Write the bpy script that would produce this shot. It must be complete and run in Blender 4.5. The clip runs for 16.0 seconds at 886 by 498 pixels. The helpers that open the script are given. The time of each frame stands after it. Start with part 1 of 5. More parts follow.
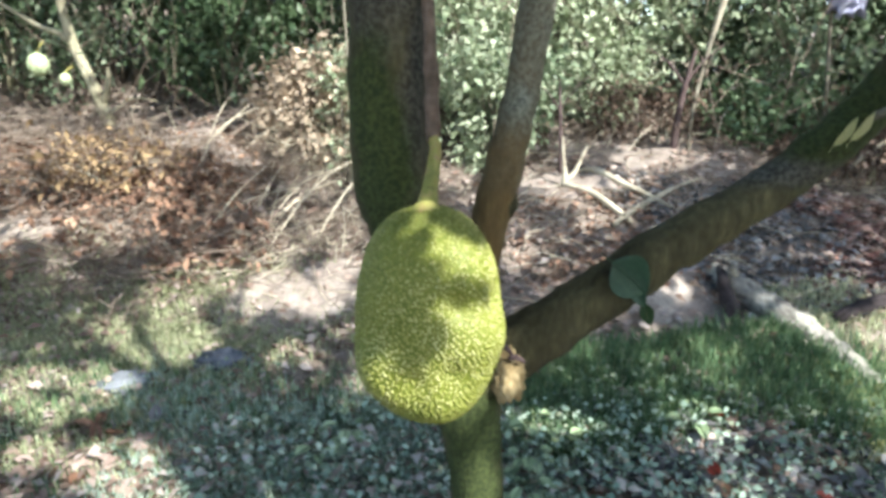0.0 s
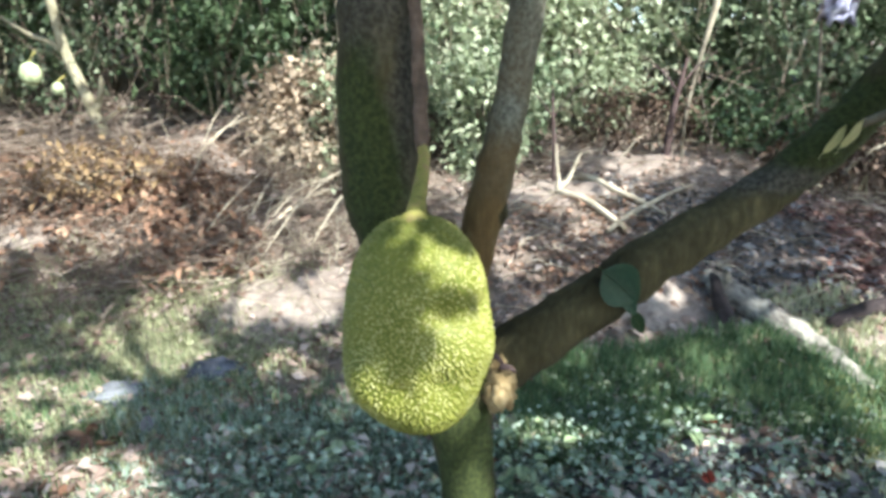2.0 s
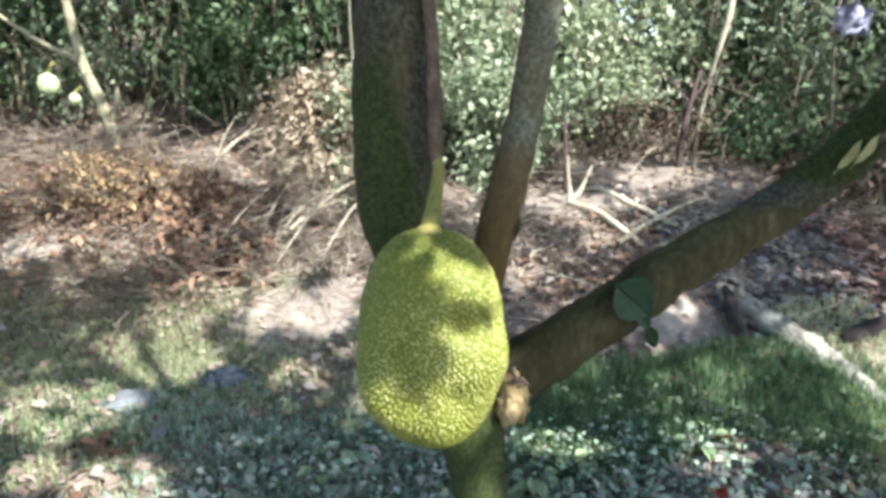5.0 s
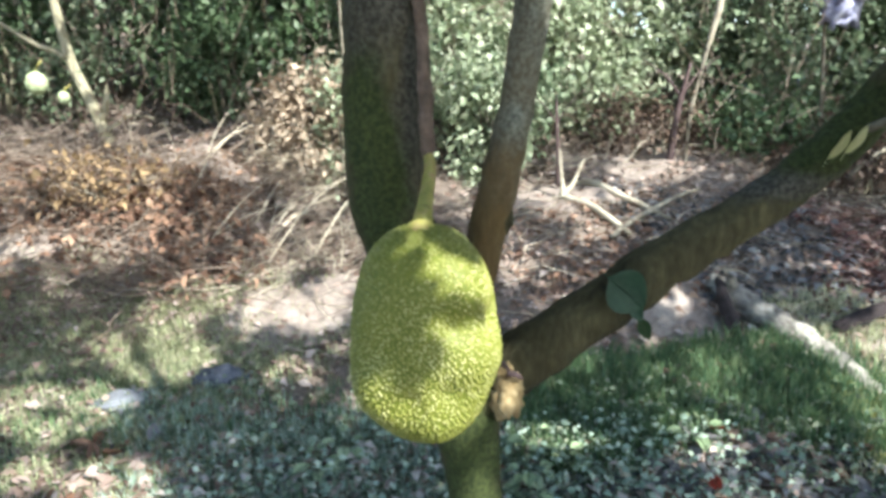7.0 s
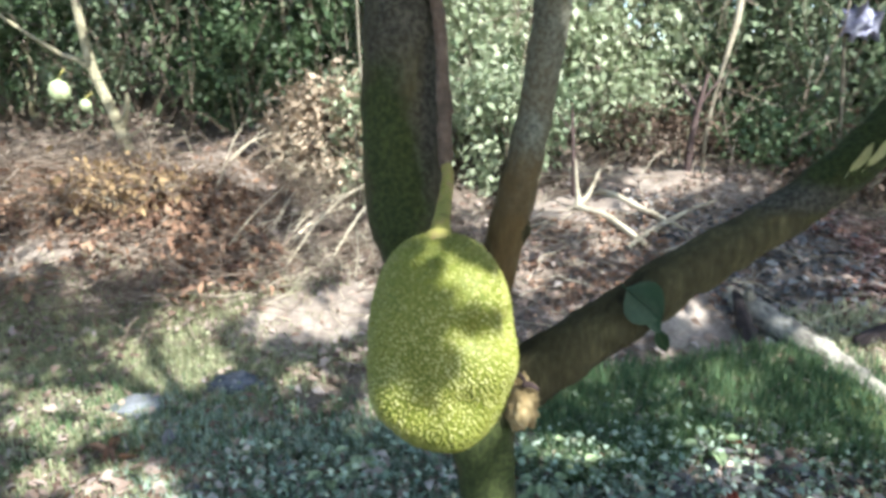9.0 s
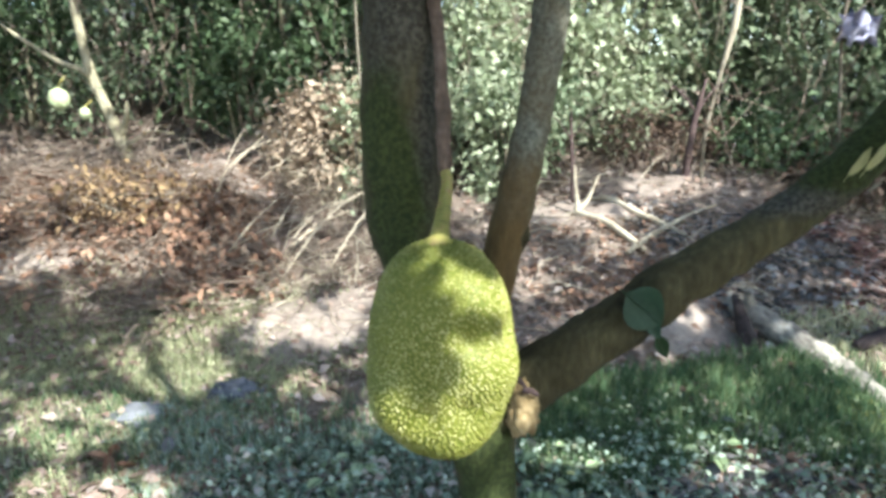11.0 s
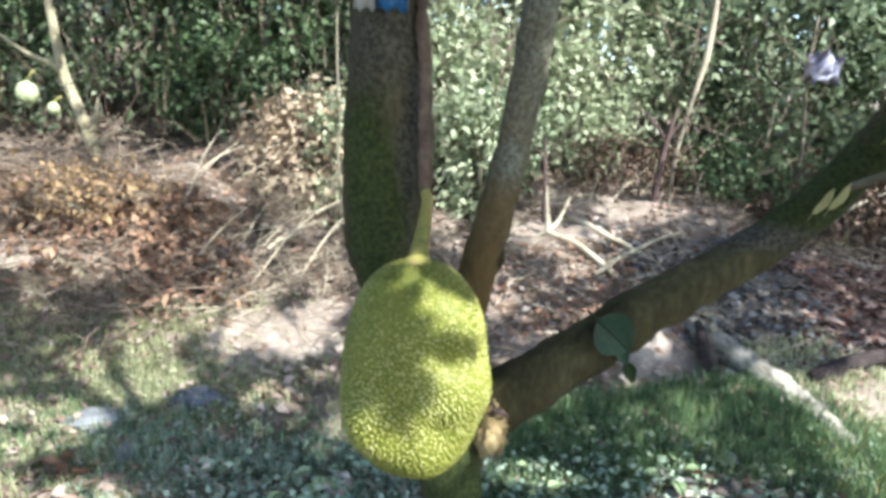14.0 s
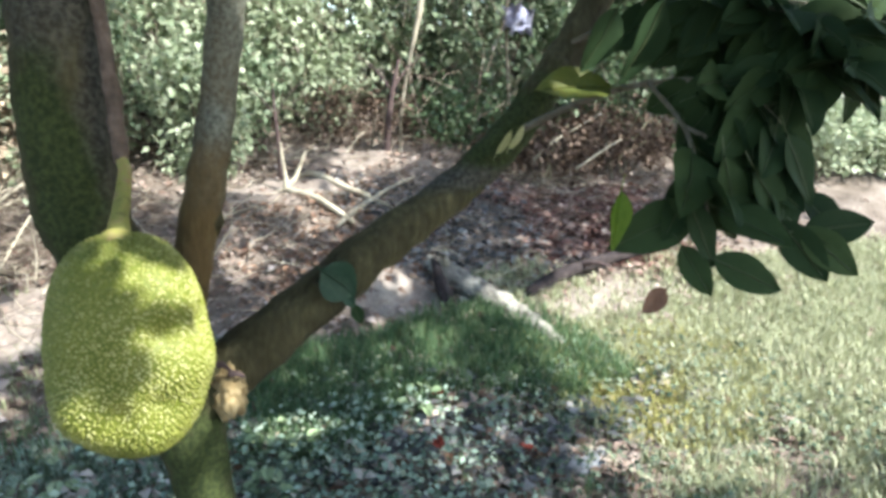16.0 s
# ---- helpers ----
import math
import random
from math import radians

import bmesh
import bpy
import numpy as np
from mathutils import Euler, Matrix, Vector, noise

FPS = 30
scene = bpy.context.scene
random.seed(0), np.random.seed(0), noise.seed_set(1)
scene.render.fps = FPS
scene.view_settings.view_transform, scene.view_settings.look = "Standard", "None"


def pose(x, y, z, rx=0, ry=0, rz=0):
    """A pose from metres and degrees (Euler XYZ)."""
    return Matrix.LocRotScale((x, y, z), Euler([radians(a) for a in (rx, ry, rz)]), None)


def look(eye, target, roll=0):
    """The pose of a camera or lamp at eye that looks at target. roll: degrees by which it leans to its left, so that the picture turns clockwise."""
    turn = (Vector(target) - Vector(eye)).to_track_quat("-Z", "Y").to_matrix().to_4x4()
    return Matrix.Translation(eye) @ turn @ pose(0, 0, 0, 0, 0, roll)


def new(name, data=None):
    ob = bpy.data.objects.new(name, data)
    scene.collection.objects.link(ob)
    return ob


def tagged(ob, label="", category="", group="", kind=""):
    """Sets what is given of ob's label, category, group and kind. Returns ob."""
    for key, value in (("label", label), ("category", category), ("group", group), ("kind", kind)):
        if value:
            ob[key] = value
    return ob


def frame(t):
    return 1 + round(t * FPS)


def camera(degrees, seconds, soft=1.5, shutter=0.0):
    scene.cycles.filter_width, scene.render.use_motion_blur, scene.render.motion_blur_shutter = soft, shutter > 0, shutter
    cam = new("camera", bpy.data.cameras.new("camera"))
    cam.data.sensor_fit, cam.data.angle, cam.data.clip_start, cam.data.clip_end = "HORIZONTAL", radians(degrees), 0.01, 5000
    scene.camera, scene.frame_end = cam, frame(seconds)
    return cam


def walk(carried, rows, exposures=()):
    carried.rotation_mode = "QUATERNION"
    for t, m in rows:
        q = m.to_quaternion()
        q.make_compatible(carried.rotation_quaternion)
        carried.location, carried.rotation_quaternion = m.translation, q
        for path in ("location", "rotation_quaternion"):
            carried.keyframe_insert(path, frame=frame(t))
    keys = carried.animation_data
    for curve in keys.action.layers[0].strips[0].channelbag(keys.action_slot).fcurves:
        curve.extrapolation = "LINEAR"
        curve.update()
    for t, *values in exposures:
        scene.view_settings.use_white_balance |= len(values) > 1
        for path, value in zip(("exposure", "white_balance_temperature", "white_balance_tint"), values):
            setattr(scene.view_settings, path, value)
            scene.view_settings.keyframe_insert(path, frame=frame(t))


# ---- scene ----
cam = camera(68.1, 16.0, soft=3.6)
PATH = [
    (0, (-0.001, 0.047, 1.491), (-0.018, 1.976, 0.965), -1.0),
    (0.5, (-0.008, 0.071, 1.488), (-0.049, 2.002, 0.968), -0.5),
    (1, (-0.005, 0.056, 1.493), (-0.032, 1.99, 0.985), -1.1),
    (1.5, (0.0, 0.056, 1.496), (-0.017, 1.991, 0.993), -1.2),
    (2, (0.012, 0.054, 1.494), (0.008, 1.989, 0.988), -1.2),
    (2.5, (0.015, 0.047, 1.495), (0.0, 1.982, 0.989), -1.3),
    (3, (0.011, 0.047, 1.493), (-0.016, 1.982, 0.986), -1.3),
    (3.5, (0.008, 0.043, 1.501), (-0.019, 1.981, 1.01), -1.1),
    (4, (0.003, 0.049, 1.499), (-0.038, 1.99, 1.016), -0.9),
    (6.5, (0.007, 0.05, 1.504), (-0.009, 1.994, 1.035), -1.4),
    (7, (0.007, 0.052, 1.5), (-0.008, 1.991, 1.01), -1.6),
    (7.5, (0.009, 0.048, 1.499), (0.007, 1.986, 1.005), -1.6),
    (8, (0.01, 0.049, 1.497), (0.003, 1.987, 1.006), -1.5),
    (8.5, (0.006, 0.048, 1.499), (-0.014, 1.988, 1.012), -1.1),
    (9, (0.0, 0.05, 1.5), (-0.056, 1.995, 1.039), -1.3),
    (9.5, (-0.001, 0.037, 1.506), (-0.054, 1.986, 1.057), -1.2),
    (10, (0.001, 0.05, 1.499), (-0.047, 1.999, 1.051), -1.4),
    (12.5, (-0.008, 0.047, 1.505), (-0.077, 1.998, 1.068), -1.6),
    (13, (-0.02, 0.049, 1.503), (-0.107, 1.998, 1.061), -0.8),
    (13.5, (-0.023, 0.049, 1.513), (-0.081, 2.002, 1.086), 0.5),
    (14, (-0.019, 0.04, 1.517), (0.024, 1.998, 1.112), 1.6),
    (14.5, (0.001, 0.038, 1.527), (0.272, 1.973, 1.101), 1.7),
    (15, (0.006, 0.029, 1.529), (0.478, 1.918, 1.072), 0.3),
    (15.5, (0.025, 0.004, 1.524), (0.662, 1.828, 1.007), 0.9),
    (16, (0.047, -0.023, 1.53), (0.803, 1.751, 0.999), 0.1),
]
walk(cam, [(t, look(eye, target, roll)) for t, eye, target, roll in PATH], ((0, 1.86, 6330, 4.0), (16, 1.86, 6330, 4.0)))

# ---- light ----
TO_SUN = Vector((0.47, -0.52, 0.69)).normalized()
world = bpy.data.worlds.new("sky")
scene.world = world
world.use_nodes = True
wn = world.node_tree.nodes
sky = wn.new("ShaderNodeTexSky")
sky.sky_type, sky.sun_disc = "NISHITA", False
sky.sun_elevation, sky.sun_rotation = math.asin(TO_SUN.z), math.atan2(TO_SUN.x, TO_SUN.y)
world.node_tree.links.new(sky.outputs[0], wn["Background"].inputs[0])
wn["Background"].inputs[1].default_value = 0.15
lamp = bpy.data.lights.new("sun", "SUN")
lamp.energy, lamp.angle, lamp.color = 4.0, radians(0.9), (1.0, 0.98, 0.92)
sun = new("sun", lamp)
sun.matrix_world = look(TO_SUN * 30, (0, 0, 0))


# ---- materials ----
def shade(name, colours, scale=8.0, rough=0.8, bump=0.3, fine=60.0, island=0.0, each=0.0, through_light=0.0, spec=0.3, stretch=(1, 1, 1), height=0.01, detail=6):
    """A mottled surface: a colour ramp over broad and fine noise, varied per island or per object."""
    m = bpy.data.materials.new(name)
    m.use_nodes = True
    t = m.node_tree
    n, l = t.nodes, t.links
    b = n["Principled BSDF"]
    co = n.new("ShaderNodeTexCoord")
    mp = n.new("ShaderNodeMapping")
    mp.inputs["Scale"].default_value = stretch
    l.new(co.outputs["Object"], mp.inputs[0])
    broad, small = n.new("ShaderNodeTexNoise"), n.new("ShaderNodeTexNoise")
    for node, sc in ((broad, scale), (small, fine)):
        node.inputs["Scale"].default_value = sc
        node.inputs["Detail"].default_value = detail
        l.new(mp.outputs[0], node.inputs["Vector"])
    mixv = n.new("ShaderNodeMix")
    mixv.inputs[0].default_value = 0.4
    l.new(broad.outputs[0], mixv.inputs[2])
    l.new(small.outputs[0], mixv.inputs[3])
    value = mixv.outputs[0]
    for amount, source, out in ((island, "ShaderNodeNewGeometry", "Random Per Island"), (each, "ShaderNodeObjectInfo", "Random")):
        if amount:
            g = n.new(source)
            mr = n.new("ShaderNodeMix")
            mr.inputs[0].default_value = amount
            l.new(value, mr.inputs[2])
            l.new(g.outputs[out], mr.inputs[3])
            value = mr.outputs[0]
    ramp = n.new("ShaderNodeValToRGB")
    els = ramp.color_ramp.elements
    lo, hi = (0.12, 0.88) if island + each > 0.4 else (0.3, 0.7)
    while len(els) < len(colours):
        els.new(0.5)
    for i, c in enumerate(colours):
        els[i].position = lo + (hi - lo) * i / (len(colours) - 1)
        els[i].color = (*c, 1)
    l.new(value, ramp.inputs[0])
    l.new(ramp.outputs[0], b.inputs["Base Color"])
    b.inputs["Roughness"].default_value = rough
    b.inputs["Specular IOR Level"].default_value = spec
    if bump:
        bp = n.new("ShaderNodeBump")
        bp.inputs["Strength"].default_value = bump
        bp.inputs["Distance"].default_value = height
        l.new(mixv.outputs[0], bp.inputs["Height"])
        l.new(bp.outputs[0], b.inputs["Normal"])
    if through_light:
        tr = n.new("ShaderNodeBsdfTranslucent")
        l.new(ramp.outputs[0], tr.inputs[0])
        ms = n.new("ShaderNodeMixShader")
        ms.inputs[0].default_value = through_light
        l.new(b.outputs[0], ms.inputs[1])
        l.new(tr.outputs[0], ms.inputs[2])
        l.new(ms.outputs[0], n["Material Output"].inputs[0])
    return m


M_GROUND = shade("dry leaf mould", [(0.055, 0.043, 0.034), (0.135, 0.105, 0.086), (0.23, 0.185, 0.158), (0.38, 0.325, 0.285)], 3.0, 0.95, 0.8, 38.0, height=0.03, detail=9)
M_EARTH = shade("pale earth", [(0.13, 0.1, 0.084), (0.24, 0.195, 0.17), (0.36, 0.305, 0.272)], 6.0, 0.95, 0.7, 45.0, height=0.02, detail=9)
M_BARK = shade("mossy bark", [(0.014, 0.011, 0.007), (0.042, 0.036, 0.017), (0.068, 0.059, 0.029), (0.12, 0.11, 0.056)], 9.0, 0.9, 1.0, 70.0, stretch=(1, 1, 0.35), height=0.012)
M_BARK_RED = shade("red-brown bark", [(0.032, 0.022, 0.009), (0.082, 0.053, 0.021), (0.12, 0.078, 0.032), (0.163, 0.122, 0.054)], 5.0, 0.9, 0.9, 60.0, stretch=(1, 1, 0.5), height=0.012)
M_BARK_GREY = shade("grey bark", [(0.07, 0.06, 0.045), (0.15, 0.13, 0.1), (0.26, 0.24, 0.19)], 8.0, 0.9, 0.8, 60.0, stretch=(1, 1, 0.4))
M_PALE = shade("pale dead wood", [(0.187, 0.153, 0.111), (0.357, 0.315, 0.246), (0.493, 0.451, 0.365)], 7.0, 0.85, 0.6, 50.0)
M_PALEBARK = shade("pale sapling bark", [(0.15, 0.125, 0.075), (0.32, 0.29, 0.2), (0.46, 0.43, 0.32)], 9.0, 0.85, 0.6, 60.0)
M_LOG = shade("weathered log", [(0.05, 0.043, 0.036), (0.17, 0.152, 0.135), (0.31, 0.285, 0.25), (0.5, 0.47, 0.42)], 11.0, 0.9, 1.0, 40.0, stretch=(1, 0.45, 1), height=0.02, detail=9)
M_DARKLOG = shade("rotten log", [(0.04, 0.028, 0.026), (0.09, 0.06, 0.06), (0.15, 0.11, 0.1)], 8.0, 0.95, 0.9, 50.0)
M_ROT = shade("black-brown rotten wood", [(0.014, 0.011, 0.012), (0.035, 0.026, 0.027), (0.075, 0.058, 0.056)], 12.0, 0.95, 0.9, 50.0)
M_RIND = shade("jackfruit rind", [(0.085, 0.105, 0.014), (0.125, 0.14, 0.02), (0.17, 0.18, 0.03)], 14.0, 0.55, 0.2, 120.0)
M_SPINE = shade("jackfruit spines", [(0.1, 0.125, 0.016), (0.195, 0.2, 0.042), (0.4, 0.385, 0.18)], 4.0, 0.5, 0.0, 90.0, island=0.16, spec=0.4)
M_STALK = shade("fruit stalk", [(0.13, 0.12, 0.04), (0.27, 0.255, 0.07), (0.3, 0.18, 0.11)], 26.0, 0.6, 0.3, 80.0)
M_SHOOT = shade("pinkish shoot bark", [(0.05, 0.038, 0.03), (0.11, 0.078, 0.062), (0.21, 0.15, 0.12)], 16.0, 0.85, 0.9, 60.0)
M_STUB = shade("cut stub wood", [(0.09, 0.06, 0.03), (0.26, 0.185, 0.09), (0.42, 0.32, 0.18)], 11.0, 0.8, 0.6, 70.0)
M_LEAF = shade("jackfruit leaf", [(0.018, 0.034, 0.017), (0.03, 0.052, 0.022), (0.05, 0.076, 0.03)], 10.0, 0.65, 0.25, 90.0, each=0.5, through_light=0.1, spec=0.06)
M_RIB = shade("pale leaf rib", [(0.03, 0.042, 0.018), (0.045, 0.06, 0.025), (0.065, 0.08, 0.035)], 20.0, 0.5, 0.0, 90.0)
# two brighter copies of the leaf green, painted as if sunlit
M_LEAF_YELLOW = shade("sunlit yellowing leaf", [(0.07, 0.095, 0.02), (0.125, 0.145, 0.03), (0.2, 0.19, 0.05)], 16.0, 0.5, 0.25, 80.0, through_light=0.35)
M_LEAF_GREEN = shade("bright green leaf", [(0.07, 0.14, 0.015), (0.12, 0.2, 0.02), (0.16, 0.24, 0.03)], 9.0, 0.5, 0.25, 80.0, through_light=0.4)
M_LEAF_TEAL = shade("blue green leaf", [(0.01, 0.034, 0.019), (0.017, 0.05, 0.028), (0.03, 0.07, 0.04)], 14.0, 0.5, 0.25, 80.0, through_light=0.2)
M_LEAF_PALE = shade("pale yellow sliver", [(0.4, 0.4, 0.18), (0.55, 0.54, 0.28), (0.65, 0.62, 0.38)], 9.0, 0.5, 0.2, 80.0, through_light=0.3)
M_LEAF_BROWN = shade("dead brown leaf", [(0.11, 0.055, 0.035), (0.2, 0.105, 0.068), (0.29, 0.175, 0.12)], 9.0, 0.7, 0.3, 80.0, each=0.4, through_light=0.15)
M_CROWN = shade("crown foliage", [(0.03, 0.06, 0.02), (0.05, 0.09, 0.03), (0.08, 0.12, 0.04)], 2.0, 0.5, 0.0, 40.0, island=0.5, through_light=0.2)
# shade and sun on the bushes are put into these darker and paler greens
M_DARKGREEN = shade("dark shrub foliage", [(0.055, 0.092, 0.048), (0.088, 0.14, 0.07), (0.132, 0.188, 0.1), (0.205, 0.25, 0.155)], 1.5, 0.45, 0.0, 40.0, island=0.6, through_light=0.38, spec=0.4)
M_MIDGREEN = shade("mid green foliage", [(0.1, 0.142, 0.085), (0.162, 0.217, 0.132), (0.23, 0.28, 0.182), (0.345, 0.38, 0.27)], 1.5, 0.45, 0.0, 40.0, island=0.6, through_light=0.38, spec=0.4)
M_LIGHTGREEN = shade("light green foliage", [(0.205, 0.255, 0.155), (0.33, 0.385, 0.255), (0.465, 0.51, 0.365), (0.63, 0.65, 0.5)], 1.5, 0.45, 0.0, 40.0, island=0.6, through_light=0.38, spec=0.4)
M_TAN = shade("dry tan foliage", [(0.211, 0.157, 0.116), (0.397, 0.309, 0.232), (0.597, 0.486, 0.379)], 2.0, 0.8, 0.0, 40.0, island=0.6, through_light=0.15)
M_RUST = shade("rust dead foliage", [(0.06, 0.034, 0.025), (0.165, 0.092, 0.064), (0.3, 0.175, 0.118), (0.46, 0.33, 0.24)], 1.2, 0.85, 0.0, 30.0, island=0.55, through_light=0.12)
M_DEADBUSH = shade("dead brown bush", [(0.04, 0.026, 0.02), (0.09, 0.06, 0.045), (0.15, 0.1, 0.075), (0.26, 0.19, 0.15)], 1.2, 0.85, 0.0, 30.0, island=0.55, through_light=0.1)
M_TWIG = shade("dry twigs", [(0.1, 0.07, 0.055), (0.2, 0.15, 0.12), (0.34, 0.28, 0.23)], 2.0, 0.9, 0.0, 30.0, island=0.6)
M_STRAW = shade("pale straw", [(0.3, 0.25, 0.18), (0.46, 0.4, 0.31), (0.6, 0.54, 0.44)], 2.0, 0.85, 0.0, 30.0, island=0.6)
M_LITTER = shade("fallen leaf litter", [(0.086, 0.057, 0.044), (0.193, 0.127, 0.1), (0.312, 0.23, 0.195), (0.473, 0.383, 0.349)], 1.0, 0.85, 0.0, 30.0, island=0.75, through_light=0.08)
# pinkish grey, kept pale to stand in for skylight in the tree's shade
M_PALELITTER = shade("pale leaf litter", [(0.16, 0.12, 0.1), (0.34, 0.28, 0.25), (0.56, 0.49, 0.45)], 1.0, 0.85, 0.0, 30.0, island=0.75, through_light=0.08)
M_REDLITTER = shade("dark red-brown leaf litter", [(0.051, 0.023, 0.02), (0.121, 0.053, 0.042), (0.223, 0.118, 0.096), (0.465, 0.341, 0.295)], 1.0, 0.85, 0.0, 30.0, island=0.75)
M_GREYLITTER = shade("weathered grey leaf litter", [(0.035, 0.034, 0.037), (0.09, 0.087, 0.092), (0.17, 0.163, 0.17), (0.33, 0.315, 0.315)], 1.0, 0.8, 0.0, 30.0, island=0.75, through_light=0.05)
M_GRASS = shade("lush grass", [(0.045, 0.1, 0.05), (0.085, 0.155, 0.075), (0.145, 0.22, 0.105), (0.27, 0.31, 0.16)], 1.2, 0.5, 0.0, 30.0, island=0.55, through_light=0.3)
# sunlight is painted into the next three, paler than the shaded grass
M_GRASS_SUN = shade("sunlit pale grass", [(0.14, 0.165, 0.085), (0.25, 0.27, 0.15), (0.375, 0.38, 0.235), (0.49, 0.475, 0.33)], 1.5, 0.6, 0.0, 30.0, island=0.5, through_light=0.25)
M_GRASS_LIT = shade("sunlit clearing grass", [(0.225, 0.25, 0.14), (0.365, 0.38, 0.235), (0.51, 0.51, 0.35), (0.62, 0.6, 0.455)], 1.5, 0.6, 0.0, 30.0, island=0.5, through_light=0.25)
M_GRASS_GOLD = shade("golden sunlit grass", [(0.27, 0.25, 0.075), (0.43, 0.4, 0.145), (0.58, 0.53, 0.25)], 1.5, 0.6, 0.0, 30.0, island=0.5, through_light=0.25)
M_WEED = shade("ground cover weeds", [(0.053, 0.087, 0.057), (0.106, 0.149, 0.1), (0.196, 0.231, 0.16), (0.403, 0.413, 0.294)], 1.2, 0.6, 0.0, 30.0, island=0.6, through_light=0.2)
# paler copy of the weeds, standing in for skylight under the tree
M_WEED_TEAL = shade("pale blue-green weeds", [(0.13, 0.19, 0.145), (0.25, 0.33, 0.26), (0.38, 0.46, 0.37), (0.54, 0.58, 0.49)], 1.2, 0.5, 0.0, 30.0, island=0.6, through_light=0.25)
M_WEEDLEAF = shade("pale green weed leaf", [(0.16, 0.22, 0.12), (0.28, 0.35, 0.2), (0.42, 0.47, 0.31)], 14.0, 0.55, 0.25, 80.0, each=0.5, through_light=0.2)
M_PALEFRUIT = shade("pale green fruit skin", [(0.3, 0.36, 0.2), (0.42, 0.48, 0.29), (0.5, 0.54, 0.36)], 14.0, 0.5, 0.4, 110.0)
M_PALELUMP = shade("pale bluish-grey lump", [(0.1, 0.105, 0.12), (0.18, 0.186, 0.208), (0.27, 0.275, 0.295)], 8.0, 0.9, 0.7, 50.0)
M_DARKLUMP = shade("dark bluish lump", [(0.03, 0.034, 0.045), (0.075, 0.082, 0.105), (0.2, 0.21, 0.25)], 14.0, 0.85, 0.8, 50.0)
M_REDLEAF = shade("red fallen leaf", [(0.2, 0.03, 0.02), (0.34, 0.06, 0.04), (0.42, 0.13, 0.1)], 9.0, 0.7, 0.2, 80.0, through_light=0.15)
M_GOLD = shade("golden withered foliage", [(0.1, 0.06, 0.035), (0.22, 0.145, 0.08), (0.38, 0.27, 0.15)], 2.0, 0.8, 0.0, 40.0, island=0.6, through_light=0.15)
M_BLUE = shade("blue plastic film", [(0.03, 0.16, 0.42), (0.05, 0.24, 0.58), (0.1, 0.32, 0.66)], 20.0, 0.35, 0.3, 90.0, spec=0.5)
M_WHITE = shade("white plastic film", [(0.55, 0.57, 0.6), (0.7, 0.71, 0.72), (0.8, 0.8, 0.8)], 20.0, 0.35, 0.3, 90.0, spec=0.5)
M_LILAC = shade("pale lilac", [(0.3, 0.3, 0.45), (0.45, 0.45, 0.62), (0.66, 0.66, 0.78)], 12.0, 0.8, 0.3, 70.0)


def patches(m, spots, colours, scale=18.0, soft=0.25):
    """Spreads moss or another tone over a bark in ragged patches round the given places."""
    t = m.node_tree
    n, l = t.nodes, t.links
    b = n["Principled BSDF"]
    co = n.new("ShaderNodeTexCoord")
    rag = n.new("ShaderNodeTexNoise")
    rag.inputs["Scale"].default_value, rag.inputs["Detail"].default_value = scale, 7
    l.new(co.outputs["Object"], rag.inputs["Vector"])
    total = None
    for at, size in spots:
        mp = n.new("ShaderNodeMapping")
        mp.inputs["Scale"].default_value = [1 / s for s in size]
        mp.inputs["Location"].default_value = [-p / s for p, s in zip(at, size)]
        l.new(co.outputs["Object"], mp.inputs[0])
        far = n.new("ShaderNodeVectorMath")
        far.operation = "LENGTH"
        l.new(mp.outputs[0], far.inputs[0])
        if total is None:
            total = far.outputs["Value"]
        else:
            least = n.new("ShaderNodeMath")
            least.operation = "MINIMUM"
            l.new(total, least.inputs[0])
            l.new(far.outputs["Value"], least.inputs[1])
            total = least.outputs[0]
    wob = n.new("ShaderNodeMath")
    wob.operation = "MULTIPLY_ADD"
    wob.inputs[1].default_value = 1.6
    l.new(rag.outputs[0], wob.inputs[0])
    l.new(total, wob.inputs[2])
    mask = n.new("ShaderNodeMapRange")
    mask.inputs["From Min"].default_value, mask.inputs["From Max"].default_value = 1.8 + soft, 1.8 - soft
    l.new(wob.outputs[0], mask.inputs["Value"])
    ramp = n.new("ShaderNodeValToRGB")
    for e, c in zip(ramp.color_ramp.elements, colours):
        e.color = (*c, 1)
    ramp.color_ramp.elements[0].position, ramp.color_ramp.elements[1].position = 0.35, 0.68
    small = n.new("ShaderNodeTexNoise")
    small.inputs["Scale"].default_value = 90
    l.new(co.outputs["Object"], small.inputs["Vector"])
    l.new(small.outputs[0], ramp.inputs[0])
    mx = n.new("ShaderNodeMix")
    mx.data_type = "RGBA"
    l.new(mask.outputs[0], mx.inputs[0])
    l.new(b.inputs["Base Color"].links[0].from_socket, mx.inputs[6])
    l.new(ramp.outputs[0], mx.inputs[7])
    l.new(mx.outputs[2], b.inputs["Base Color"])


patches(M_BARK, [((-0.16, 1.43, 1.42), (0.055, 0.08, 0.15)), ((-0.13, 1.42, 1.27), (0.07, 0.09, 0.19)), ((-0.06, 1.42, 1.1), (0.08, 0.1, 0.1)), ((0.9, 1.5, 1.39), (0.2, 0.1, 0.17)), ((0.05, 1.4, 0.6), (0.1, 0.1, 0.2)), ((-0.1, 1.42, 1.75), (0.06, 0.1, 0.1))], [(0.018, 0.026, 0.007), (0.048, 0.06, 0.017)])
